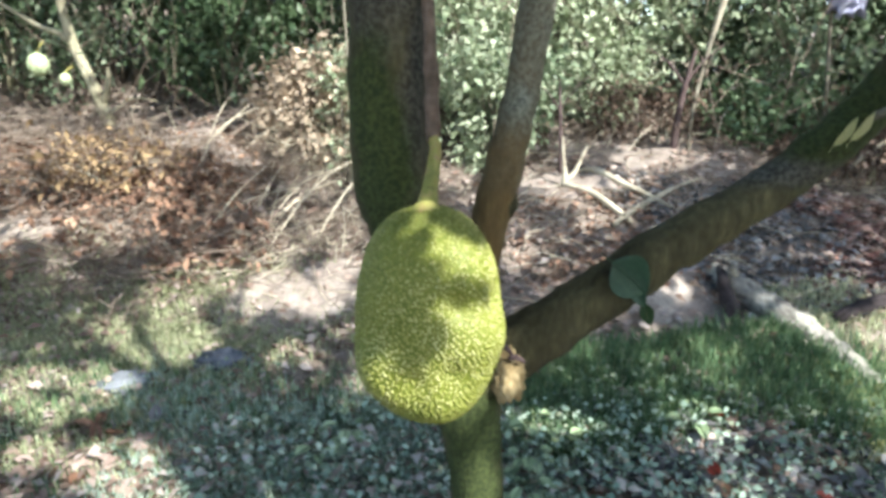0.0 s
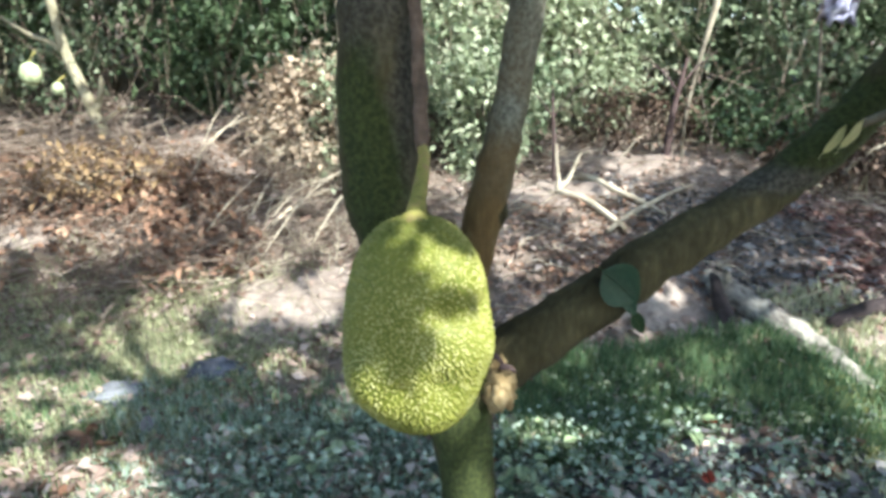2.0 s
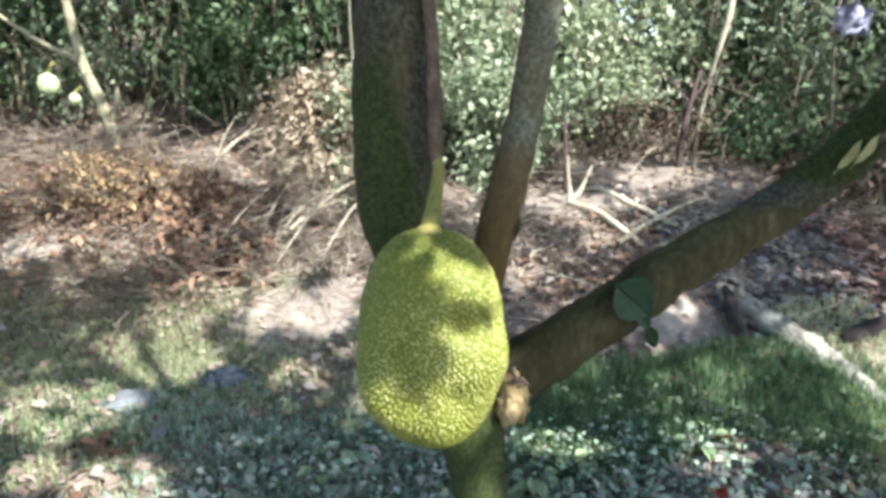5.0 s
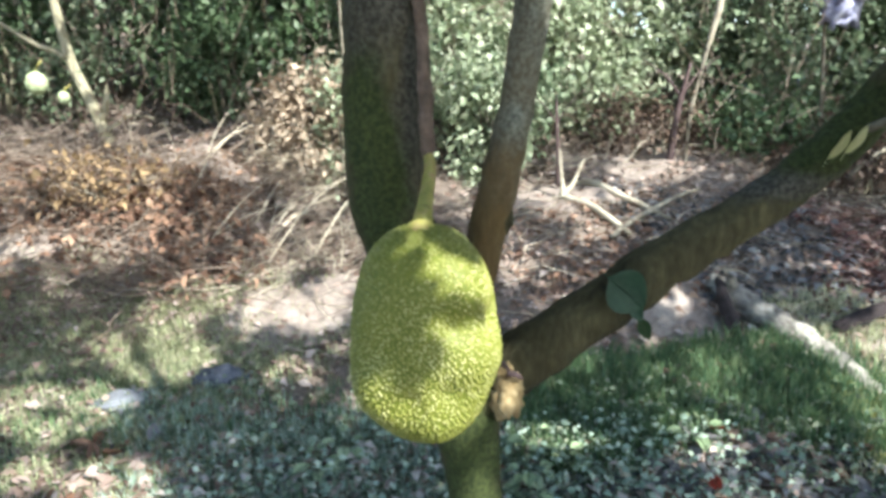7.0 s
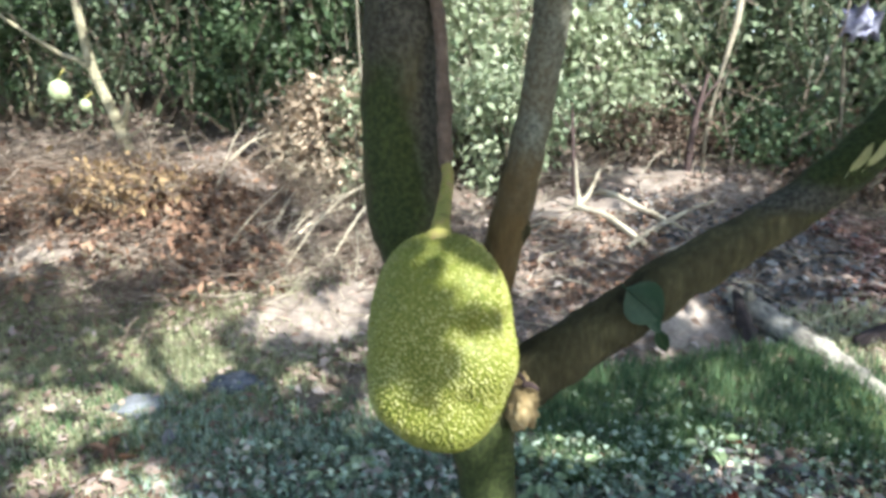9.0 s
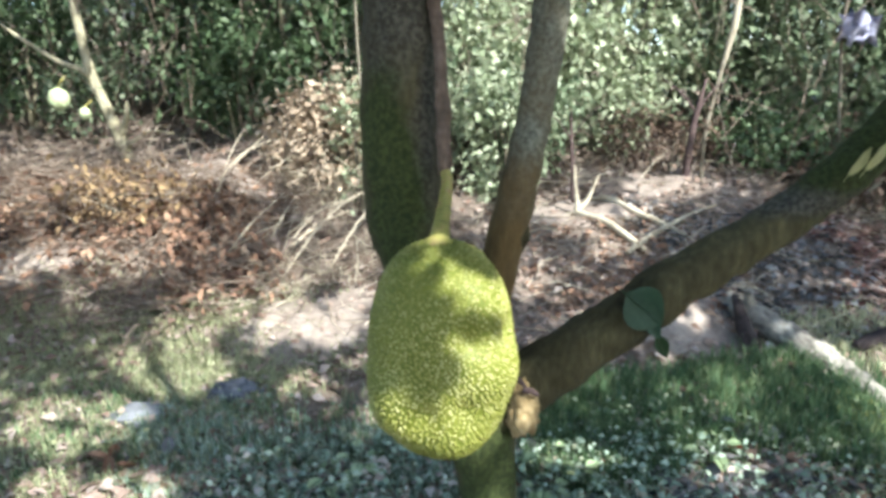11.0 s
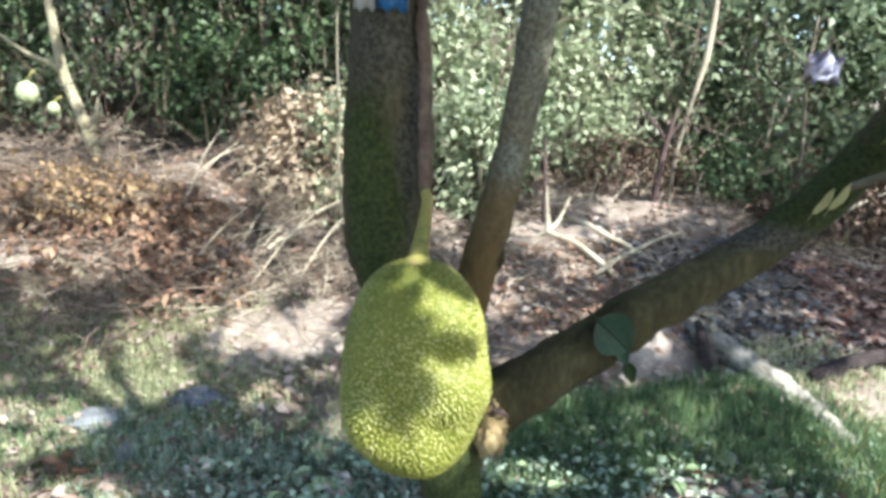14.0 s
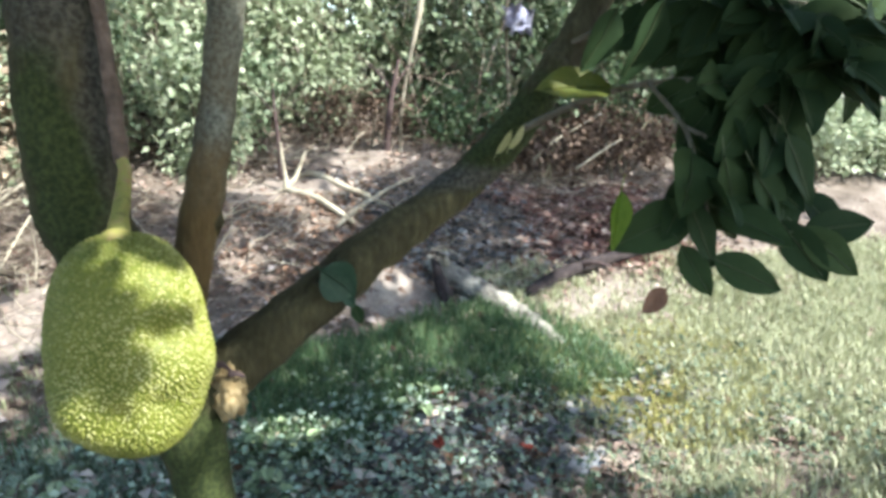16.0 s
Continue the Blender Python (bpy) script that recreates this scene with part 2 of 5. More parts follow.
# grey lichened bark up the stem; the last spot paints the limb's lit upper edge
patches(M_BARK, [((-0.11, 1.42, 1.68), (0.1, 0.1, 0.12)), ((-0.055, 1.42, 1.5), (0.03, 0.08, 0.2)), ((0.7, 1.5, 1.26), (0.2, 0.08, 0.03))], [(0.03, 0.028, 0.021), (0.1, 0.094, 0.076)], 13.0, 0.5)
# slim stem: paler grey-green over its upper part and one patch below
patches(M_BARK_RED, [((0.24, 1.6, 1.95), (0.2, 0.2, 0.5)), ((0.17, 1.52, 1.42), (0.05, 0.07, 0.07))], [(0.09, 0.095, 0.078), (0.24, 0.25, 0.21)], 7.0, 0.8)


# ---- building blocks ----
rng = np.random.default_rng(7)


def part(name, data, material, parent=None, label="", smooth=True):
    """Links a mesh (or a bmesh) as one object, under a thing if one is given."""
    if isinstance(data, bmesh.types.BMesh):
        me = bpy.data.meshes.new(name)
        data.to_mesh(me)
        data.free()
        data = me
    if not data.materials:
        data.materials.append(material)
    if smooth:
        data.polygons.foreach_set("use_smooth", [True] * len(data.polygons))
    ob = new(name, data)
    ob.parent = parent
    if label:
        ob["label"] = label
    return ob


def thing(name, label, category, group="", kind="", at=(0, 0, 0)):
    ob = new(name)
    ob.empty_display_size = 0.1
    ob.location = at
    return tagged(ob, label, category, group, kind)


def raw_mesh(name, verts, faces):
    """A mesh from arrays of corners and of equal-sided faces, quickly."""
    verts, faces = np.asarray(verts, np.float32), np.asarray(faces, np.int32)
    k = faces.shape[1]
    me = bpy.data.meshes.new(name)
    me.vertices.add(len(verts))
    me.vertices.foreach_set("co", verts.ravel())
    me.loops.add(faces.size)
    me.loops.foreach_set("vertex_index", faces.ravel())
    me.polygons.add(len(faces))
    me.polygons.foreach_set("loop_start", np.arange(0, faces.size, k, dtype=np.int32))
    me.update(calc_edges=True)
    me.validate()
    return me


def smooth_line(points, steps=6):
    """Catmull-Rom through the points (any number of columns)."""
    p = np.array(points, float)
    p = np.vstack([2 * p[0] - p[1], p, 2 * p[-1] - p[-2]])
    out = []
    for i in range(1, len(p) - 2):
        for t in np.arange(steps) / steps:
            out.append(0.5 * (2 * p[i] + (p[i + 1] - p[i - 1]) * t + (2 * p[i - 1] - 5 * p[i] + 4 * p[i + 1] - p[i + 2]) * t * t + (3 * p[i] - p[i - 1] - 3 * p[i + 1] + p[i + 2]) * t ** 3))
    out.append(p[-2])
    return np.array(out)


def tube(name, points, sides=8, steps=5, rough=0.0, seed=0, lumps=18.0):
    """A tapered limb: points are (x, y, z, radius). rough: uneven bark, as a share of the radius."""
    line = smooth_line(points, steps)
    c, rad = line[:, :3], np.maximum(line[:, 3], 0.001)
    tan = np.gradient(c, axis=0)
    tan /= np.linalg.norm(tan, axis=1)[:, None]
    ref = np.array([0.3, 1.0, 0.1]) if abs(tan[:, 1]).mean() < 0.8 else np.array([1.0, 0.1, 0.2])
    u = np.cross(tan, ref)
    u /= np.linalg.norm(u, axis=1)[:, None]
    v = np.cross(tan, u)
    a = np.linspace(0, 2 * np.pi, sides, endpoint=False)
    ring = np.cos(a)[None, :, None] * u[:, None] + np.sin(a)[None, :, None] * v[:, None]
    r = np.repeat(rad[:, None], sides, 1)
    if rough:
        for i in range(len(c)):
            for j in range(sides):
                q = Vector(c[i] + ring[i, j] * rad[i] + seed)
                r[i, j] *= 1 + rough * (noise.noise(q * lumps) + 0.6 * noise.noise(q * lumps * 2.6))
    verts = (c[:, None] + ring * r[:, :, None]).reshape(-1, 3)
    n = len(c)
    i, j = np.meshgrid(np.arange(n - 1), np.arange(sides), indexing="ij")
    k = (j + 1) % sides
    faces = np.stack([i * sides + j, i * sides + k, (i + 1) * sides + k, (i + 1) * sides + j], -1).reshape(-1, 4)
    me = bpy.data.meshes.new(name)
    caps = [list(range(sides))[::-1], list(range((n - 1) * sides, n * sides))]
    me.from_pydata(verts.tolist(), [], faces.tolist() + caps)
    me.update()
    return me


def unit(v):
    return v / np.maximum(np.linalg.norm(v, axis=-1, keepdims=True), 1e-9)


def leaf_cloud(name, centres, ways, lengths, widths, fold=0.25, droop=0.25, ups=None):
    """Many small leaves in one mesh: each a folded, drooping blade of four triangles."""
    c, d = np.asarray(centres), unit(np.asarray(ways))
    n = len(c)
    up = unit(rng.normal(size=(n, 3)) * 0.6 + (0, 0, 1)) if ups is None else unit(ups)
    side = unit(np.cross(d, up) + 1e-6)
    nor = np.cross(side, d)
    L, W = np.asarray(lengths)[:, None], np.asarray(widths)[:, None]
    base = c
    mid = c + d * L * 0.5 + nor * L * droop * 0.25
    left = c + d * L * 0.45 + side * W * 0.5 + nor * W * fold
    right = c + d * L * 0.45 - side * W * 0.5 + nor * W * fold
    tip = c + d * L - nor * L * droop * 0.4
    v = np.stack([base, left, mid, right, tip], 1).reshape(-1, 3)
    o = (np.arange(n) * 5)[:, None]
    f = np.concatenate([o + [[0, 2, 1]], o + [[0, 3, 2]], o + [[1, 2, 4]], o + [[2, 3, 4]]], 0)
    return raw_mesh(name, v, f)


def stick_cloud(name, starts, ways, lengths, radii, bend=0.15):
    """Many thin bent sticks in one mesh, three-sided with two spans."""
    c, d = np.asarray(starts), unit(np.asarray(ways))
    n = len(c)
    side = unit(np.cross(d, rng.normal(size=(n, 3))))
    nor = np.cross(side, d)
    L, R = np.asarray(lengths)[:, None], np.asarray(radii)[:, None]
    vs = []
    for f, b, w in ((0.0, 0.0, 1.0), (0.5, 1.0, 0.8), (1.0, 0.2, 0.35)):
        p = c + d * L * f + nor * L * bend * b
        for a in (0, 2.094, 4.189):
            vs.append(p + (side * math.cos(a) + nor * math.sin(a)) * R * w)
    v = np.stack(vs, 1).reshape(-1, 3)
    o = (np.arange(n) * 9)[:, None]
    f = np.concatenate([o + [[r * 3 + k, r * 3 + (k + 1) % 3, r * 3 + 3 + (k + 1) % 3, r * 3 + 3 + k]] for r in (0, 1) for k in range(3)], 0)
    return raw_mesh(name, v, f)


def step(a, b, x):
    t = np.clip((np.asarray(x, float) - a) / (b - a), 0, 1)
    return t * t * (3 - 2 * t)


def land(x, y):
    """Height of the ground: level underfoot, a bank behind that is steeper on one side."""
    x, y = np.asarray(x, float), np.asarray(y, float)
    s = 0.33 * (1 - 0.35 * step(2.0, 4.0, x))
    yy = np.minimum(y, 9 + 6 * (1 - np.exp(-np.maximum(y - 9, 0) / 6)))
    z = s * 0.35 * np.logaddexp(0, (yy - 2.7) / 0.35)
    z = z + 0.42 * (1 - step(-2.0, -0.7, x)) * step(3.0, 4.6, y)
    z = z - 0.3 * np.exp(-((x + 2.6) / 1.0) ** 2) * step(4.3, 5.3, y)
    z = z + 0.025 * np.sin(2.3 * x + 0.7 * y) * np.sin(1.9 * y - 0.5 * x) + 0.012 * np.sin(6.1 * x + 1.3) * np.sin(5.3 * y + x)
    z = z + step(2.9, 3.8, y) * (0.045 * np.sin(4.1 * x - 2.6 * y) * np.sin(3.3 * y + 1.1 * x + 1) + 0.02 * np.sin(9.3 * x + 4 * y) * np.sin(8.1 * y - 3 * x))
    return z


# ---- ground: one sheet to the horizon ----
def graded(lo, hi, fine, far):
    inner = np.arange(lo, hi + 1e-6, fine)
    out = fine * 1.35 ** np.arange(1, 40)
    reach = np.cumsum(out)
    reach = reach[reach < far]
    return np.concatenate([(lo - reach)[::-1], inner, hi + reach])


gx, gy = graded(-4.5, 5.5, 0.045, 600), graded(0.8, 7.0, 0.045, 600)
X, Y = np.meshgrid(gx, gy)
Z = land(X, Y)
close = np.exp(-((np.abs(X) / 7) ** 4 + (np.abs(Y - 3.5) / 6) ** 4))
Z = Z + close * np.random.default_rng(1).normal(0, 0.006, Z.shape)
ii, jj = np.meshgrid(np.arange(len(gy) - 1), np.arange(len(gx) - 1), indexing="ij")
w = len(gx)
quads = np.stack([ii * w + jj, ii * w + jj + 1, (ii + 1) * w + jj + 1, (ii + 1) * w + jj], -1).reshape(-1, 4)
ground = part("ground", raw_mesh("ground", np.stack([X, Y, Z], -1).reshape(-1, 3), quads), M_GROUND)
tagged(ground, "dry brown leaf mould rising to a bank", "ground", kind="structure")


def pale_earth(x, y, rx, ry, turn, seed):
    """A low tongue of pale soil laid over the ground."""
    n = 26
    u = np.linspace(-1, 1, n)
    U, V = np.meshgrid(u, u)
    a = radians(turn)
    px, py = x + U * rx * math.cos(a) - V * ry * math.sin(a), y + U * rx * math.sin(a) + V * ry * math.cos(a)
    edge = 1 - U ** 2 - V ** 2 + 0.35 * np.sin(5 * U + seed) * np.sin(4 * V + 2 * seed)
    pz = land(px, py) + 0.045 * np.clip(edge, -1, 0.7) - 0.004 + np.random.default_rng(seed).normal(0, 0.002, px.shape)
    i, j = np.meshgrid(np.arange(n - 1), np.arange(n - 1), indexing="ij")
    f = np.stack([i * n + j, i * n + j + 1, (i + 1) * n + j + 1, (i + 1) * n + j], -1).reshape(-1, 4)
    return tagged(part("pale_earth", raw_mesh("pale_earth", np.stack([px, py, pz], -1).reshape(-1, 3), f), M_EARTH), "pale bare earth added to brighten the bank", "earth", kind="structure")


# pale soil added to brighten sunlit patches; the last is a mound by the log
EARTH_SPOTS = ((-0.8, 3.5, 0.5, 0.32, 20), (-1.86, 4.87, 0.72, 0.26, -36), (1.55, 5.25, 0.6, 0.28, 25), (0.75, 4.75, 0.5, 0.22, -10), (2.55, 3.12, 0.58, 0.22, 8), (-2.6, 3.75, 0.4, 0.16, 10), (1.22, 3.48, 0.36, 0.24, 12))
for k, spot in enumerate(EARTH_SPOTS):
    pale_earth(*spot, k + 1)


# ---- the jackfruit tree ----
def leaf_blade(name, length, width, curl=0.25, fold=0.22, rows=8):
    """One oval leaf with a raised midrib, a short stalk and a little thickness; it lies along +y."""
    bm = bmesh.new()
    grid = []
    for i in range(rows + 1):
        t = i / rows
        half = width / 2 * (math.sin(math.pi * t ** 0.85) ** 0.75 if 0 < t < 1 else 0.03)
        row = []
        for k in (-1, -0.5, 0, 0.5, 1):
            wave = 0.02 * length * math.sin(9 * t + 2 * k)
            row.append(bm.verts.new((k * half, t * length, -curl * length * t * t + fold * abs(k) * half + wave * abs(k) - (0.004 if k == 0 else 0))))
        grid.append(row)
    for a, b in zip(grid, grid[1:]):
        for k in range(4):
            bm.faces.new((a[k], a[k + 1], b[k + 1], b[k]))
    s = 0.0015
    prev = None
    for y, z in ((-0.035, 0.006), (0.0, 0.001), (length * 0.45, -curl * length * 0.2 + 0.0005), (length * 0.9, -curl * length * 0.81 - 0.001)):
        ring = [bm.verts.new((s * math.cos(a), y, z - 0.001 + s * math.sin(a))) for a in (0, 2.1, 4.2)]
        if prev:
            for k in range(3):
                bm.faces.new((prev[k], prev[(k + 1) % 3], ring[(k + 1) % 3], ring[k])).material_index = 1
        prev = ring
    me = bpy.data.meshes.new(name)
    bm.to_mesh(me)
    bm.free()
    return me


def leaf_pose(at, way, face=(0, 0, 1), size=1.0):
    """Stands a leaf at its base, pointing along way with its upper side towards face."""
    y = Vector(way).normalized()
    x = y.cross(Vector(face)).normalized()
    z = x.cross(y)
    return Matrix.Translation(at) @ Matrix((x, y, z)).transposed().to_4x4() @ Matrix.Scale(size, 4)


tree = thing("jackfruit_tree", "mossy jackfruit tree with three stems from a low fork", "tree", at=(0.06, 1.47, 0.0))
TREE_AT = Matrix.Translation((-0.06, -1.47, 0.0))


def on_tree(name, me, material, label=""):
    ob = part(name, me, material, tree, label)
    ob.matrix_parent_inverse = TREE_AT
    return ob


on_tree("trunk", tube("trunk", [(0.07, 1.5, -0.12, 0.15), (0.065, 1.48, 0.05, 0.1), (0.06, 1.46, 0.25, 0.076), (0.06, 1.46, 0.51, 0.064), (0.035, 1.48, 0.75, 0.085), (0.0, 1.49, 0.9, 0.09)], 16, 8, 0.1, 1), M_BARK)
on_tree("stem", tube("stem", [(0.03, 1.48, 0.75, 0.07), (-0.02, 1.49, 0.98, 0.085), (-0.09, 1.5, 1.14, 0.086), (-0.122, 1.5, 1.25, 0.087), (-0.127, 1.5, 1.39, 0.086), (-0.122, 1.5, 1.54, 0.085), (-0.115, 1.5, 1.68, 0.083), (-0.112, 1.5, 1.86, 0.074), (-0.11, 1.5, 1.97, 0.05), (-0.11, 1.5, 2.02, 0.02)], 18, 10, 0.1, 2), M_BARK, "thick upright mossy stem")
# above the view the stem is split thin, unseen, so its shadow blurs away
for k, rows in enumerate((
    [(-0.11, 1.5, 1.9, 0.045), (-0.04, 1.46, 2.2, 0.03), (0.04, 1.38, 2.7, 0.024), (0.1, 1.3, 3.4, 0.016), (0.2, 1.2, 4.1, 0.006)],
    [(-0.12, 1.5, 1.9, 0.04), (-0.24, 1.42, 2.2, 0.026), (-0.5, 1.3, 2.8, 0.018), (-0.8, 1.2, 3.5, 0.006)],
    [(-0.1, 1.48, 1.92, 0.04), (-0.02, 1.32, 2.2, 0.026), (0.15, 1.05, 2.8, 0.018), (0.35, 0.7, 3.5, 0.006)],
)):
    on_tree("branch", tube("branch", rows, 9, 6, 0.12, 20 + k), M_BARK)
on_tree("stem", tube("stem", [(0.02, 1.5, 0.8, 0.05), (0.05, 1.53, 0.97, 0.047), (0.094, 1.555, 1.13, 0.044), (0.122, 1.565, 1.24, 0.046), (0.149, 1.57, 1.35, 0.043), (0.175, 1.58, 1.46, 0.04), (0.201, 1.6, 1.6, 0.042), (0.225, 1.62, 1.77, 0.042), (0.25, 1.65, 1.95, 0.03), (0.3, 1.7, 2.3, 0.019), (0.5, 1.9, 3.0, 0.012), (0.6, 2.0, 3.6, 0.006)], 14, 9, 0.12, 3), M_BARK_RED, "slimmer leaning grey-brown stem")
limb = on_tree("limb", tube("limb", [(0.02, 1.49, 0.74, 0.075), (0.163, 1.5, 0.85, 0.072), (0.3, 1.5, 0.945, 0.067), (0.4, 1.5, 1.013, 0.064), (0.5, 1.5, 1.086, 0.06), (0.73, 1.53, 1.215, 0.053), (0.86, 1.55, 1.306, 0.053), (0.97, 1.57, 1.403, 0.052), (1.05, 1.58, 1.507, 0.05), (1.14, 1.6, 1.61, 0.048), (1.25, 1.6, 1.78, 0.045), (1.6, 1.5, 2.3, 0.04), (2.1, 1.3, 2.9, 0.025), (2.5, 1.1, 3.5, 0.01)], 18, 10, 0.14, 4), M_BARK, "long slanting limb with moss")


def lump(name, at, size, seed):
    """A knobbly swelling."""
    bm = bmesh.new()
    bmesh.ops.create_icosphere(bm, subdivisions=4, radius=1)
    for v in bm.verts:
        n = v.co.normalized()
        k = 1 + 0.28 * noise.noise(n * 1.7 + Vector((seed, 0, 0))) + 0.26 * noise.noise(n * 4 + Vector((0, seed, 0))) + 0.12 * noise.noise(n * 9)
        v.co = Vector((n.x * size[0], n.y * size[1], n.z * size[2])) * k + Vector(at)
    me = bpy.data.meshes.new(name)
    bm.to_mesh(me)
    bm.free()
    return me


on_tree("branch_stub", lump("branch_stub", (0.13, 1.43, 0.81), (0.04, 0.05, 0.06), 3), M_STUB, "sunlit tan stub of a cut branch")
on_tree("bark_knot", lump("bark_knot", (0.138, 1.55, 1.19), (0.021, 0.02, 0.034), 4), M_BARK)
on_tree("bark_flake", tube("bark_flake", [(0.1, 1.4, 0.895, 0.01), (0.12, 1.385, 0.9, 0.008), (0.135, 1.38, 0.885, 0.004)], 6, 4, 0.2, 6), M_DARKLOG)
on_tree("bark_flake", tube("bark_flake", [(0.13, 1.39, 0.875, 0.009), (0.15, 1.385, 0.872, 0.007), (0.165, 1.39, 0.86, 0.003)], 6, 4, 0.2, 7), M_DARKLOG)
on_tree("shoot", tube("shoot", [(-0.045, 1.44, 1.75, 0.012), (-0.035, 1.42, 1.6, 0.014), (-0.03, 1.41, 1.47, 0.016), (-0.03, 1.4, 1.37, 0.015), (-0.03, 1.395, 1.35, 0.012)], 14, 12, 0.4, 9, 30.0), M_SHOOT, "pinkish bare fruiting shoot")

# twigs and leaves at the end of the slanting limb
NEAR_TWIGS = [
    [(0.93, 1.53, 1.37, 0.01), (0.99, 1.35, 1.45, 0.008), (1.03, 1.15, 1.5, 0.007), (1.1, 0.98, 1.5, 0.005), (1.14, 0.88, 1.42, 0.003)],
    [(1.03, 1.15, 1.5, 0.006), (1.0, 1.0, 1.42, 0.005), (0.96, 0.9, 1.33, 0.004), (0.95, 0.86, 1.27, 0.003)],
    [(1.1, 0.98, 1.5, 0.005), (1.2, 0.92, 1.54, 0.004), (1.28, 0.87, 1.55, 0.003)],
    [(1.1, 1.59, 1.59, 0.009), (1.15, 1.35, 1.66, 0.007), (1.2, 1.15, 1.68, 0.005), (1.32, 1.0, 1.66, 0.003)],
    [(1.2, 1.15, 1.68, 0.005), (1.25, 1.0, 1.64, 0.004), (1.27, 0.92, 1.6, 0.003)],
    [(1.25, 1.0, 1.62, 0.005), (1.4, 0.92, 1.62, 0.004), (1.55, 0.86, 1.58, 0.003)],
]
FAR_TWIGS = [
    [(1.0, 1.0, 1.42, 0.005), (1.1, 0.9, 1.36, 0.004), (1.15, 0.84, 1.3, 0.003)],
    [(1.2, 1.15, 1.68, 0.006), (1.42, 1.08, 1.7, 0.005), (1.66, 1.06, 1.66, 0.004), (1.85, 1.05, 1.6, 0.003)],
    [(1.42, 1.08, 1.7, 0.005), (1.48, 1.06, 1.6, 0.004), (1.5, 1.04, 1.52, 0.003)],
    [(1.66, 1.06, 1.66, 0.005), (1.75, 1.02, 1.64, 0.004), (1.82, 0.98, 1.62, 0.003)],
    [(1.2, 1.15, 1.68, 0.005), (1.28, 1.15, 1.55, 0.004), (1.32, 1.12, 1.4, 0.003)],
    [(1.15, 1.35, 1.66, 0.006), (1.05, 1.2, 1.68, 0.004), (0.98, 1.12, 1.68, 0.003)],
]
TWIGS = NEAR_TWIGS + FAR_TWIGS
twigs = []
for i, tw in enumerate(TWIGS):
    twigs.append(on_tree("twig", tube("twig", tw, 6, 5, 0.05, i), M_BARK_GREY))
BLADES = [leaf_blade("leaf", 0.15, 0.082, 0.18), leaf_blade("leaf", 0.16, 0.088, 0.32), leaf_blade("leaf", 0.14, 0.08, 0.05)]
SLIM = leaf_blade("leaf", 0.15, 0.07, 0.08, 0.15)
for b in BLADES + [SLIM]:
    b.materials.append(M_LEAF)
    b.materials.append(M_RIB)
    b.polygons.foreach_set("use_smooth", [True] * len(b.polygons))


def put_leaf(me, m, label="", material=None, bearer=None):
    if material:
        me = me.copy()
        me.materials.clear()
        me.materials.append(material)
        me.materials.append(M_RIB)
    ob = new("leaf", me)
    ob.parent = bearer or tree
    if not bearer:
        ob.matrix_parent_inverse = TREE_AT
    ob.matrix_basis = m
    if label:
        ob["label"] = label
    return ob


def shuts_out(p, target, r):
    """Whether a leaf at p stands between the sun and a lit place."""
    q = p - Vector(target)
    along = q.dot(TO_SUN)
    return along > 0.02 and (q - TO_SUN * along).length < r


LIT_SPRAY = [(0.9, 1.145, 1.57), (0.99, 1.11, 1.58)]
lr = random.Random(11)
for tw, twig, count, start in zip(TWIGS, twigs, (34, 26, 34, 36, 34, 34, 12, 44, 34, 30, 36, 8), (0.6, 0.25, 0.25, 0.5, 0.2, 0.25, 0.25, 0.05, 0.05, 0.1, 0.1, 0.5)):
    line = smooth_line([p[:3] for p in tw], 8)
    for k in range(count):
        i = int((start + (1 - start) * (k + 0.5) / count) * (len(line) - 1))
        way = Vector(line[min(i + 1, len(line) - 1)] - line[i - 1]).normalized()
        a = k * 2.4
        out = Vector((math.cos(a), 0.6 * math.sin(a), -0.8 + 0.9 * lr.random())).normalized()
        where = leaf_pose(line[i] + np.array(out) * 0.02, out * 0.9 + way * 0.35, (lr.uniform(-0.4, 0.4), -0.9, 0.45), lr.uniform(0.8, 1.1))
        mid = where @ Vector((0, 0.08, 0))
        # bare patches of the spray: where it leaves the limb, and its torn outer edge
        if not (mid.x < 1.02 and mid.y > 0.9 and 1.26 < mid.z < 1.48) and not (mid.x > 1.18 and 1.3 < mid.z < 1.4) and mid.z > 1.25 and not any(shuts_out(mid, q, 0.1) for q in LIT_SPRAY):
            put_leaf(BLADES[k % 3], where, bearer=twig)
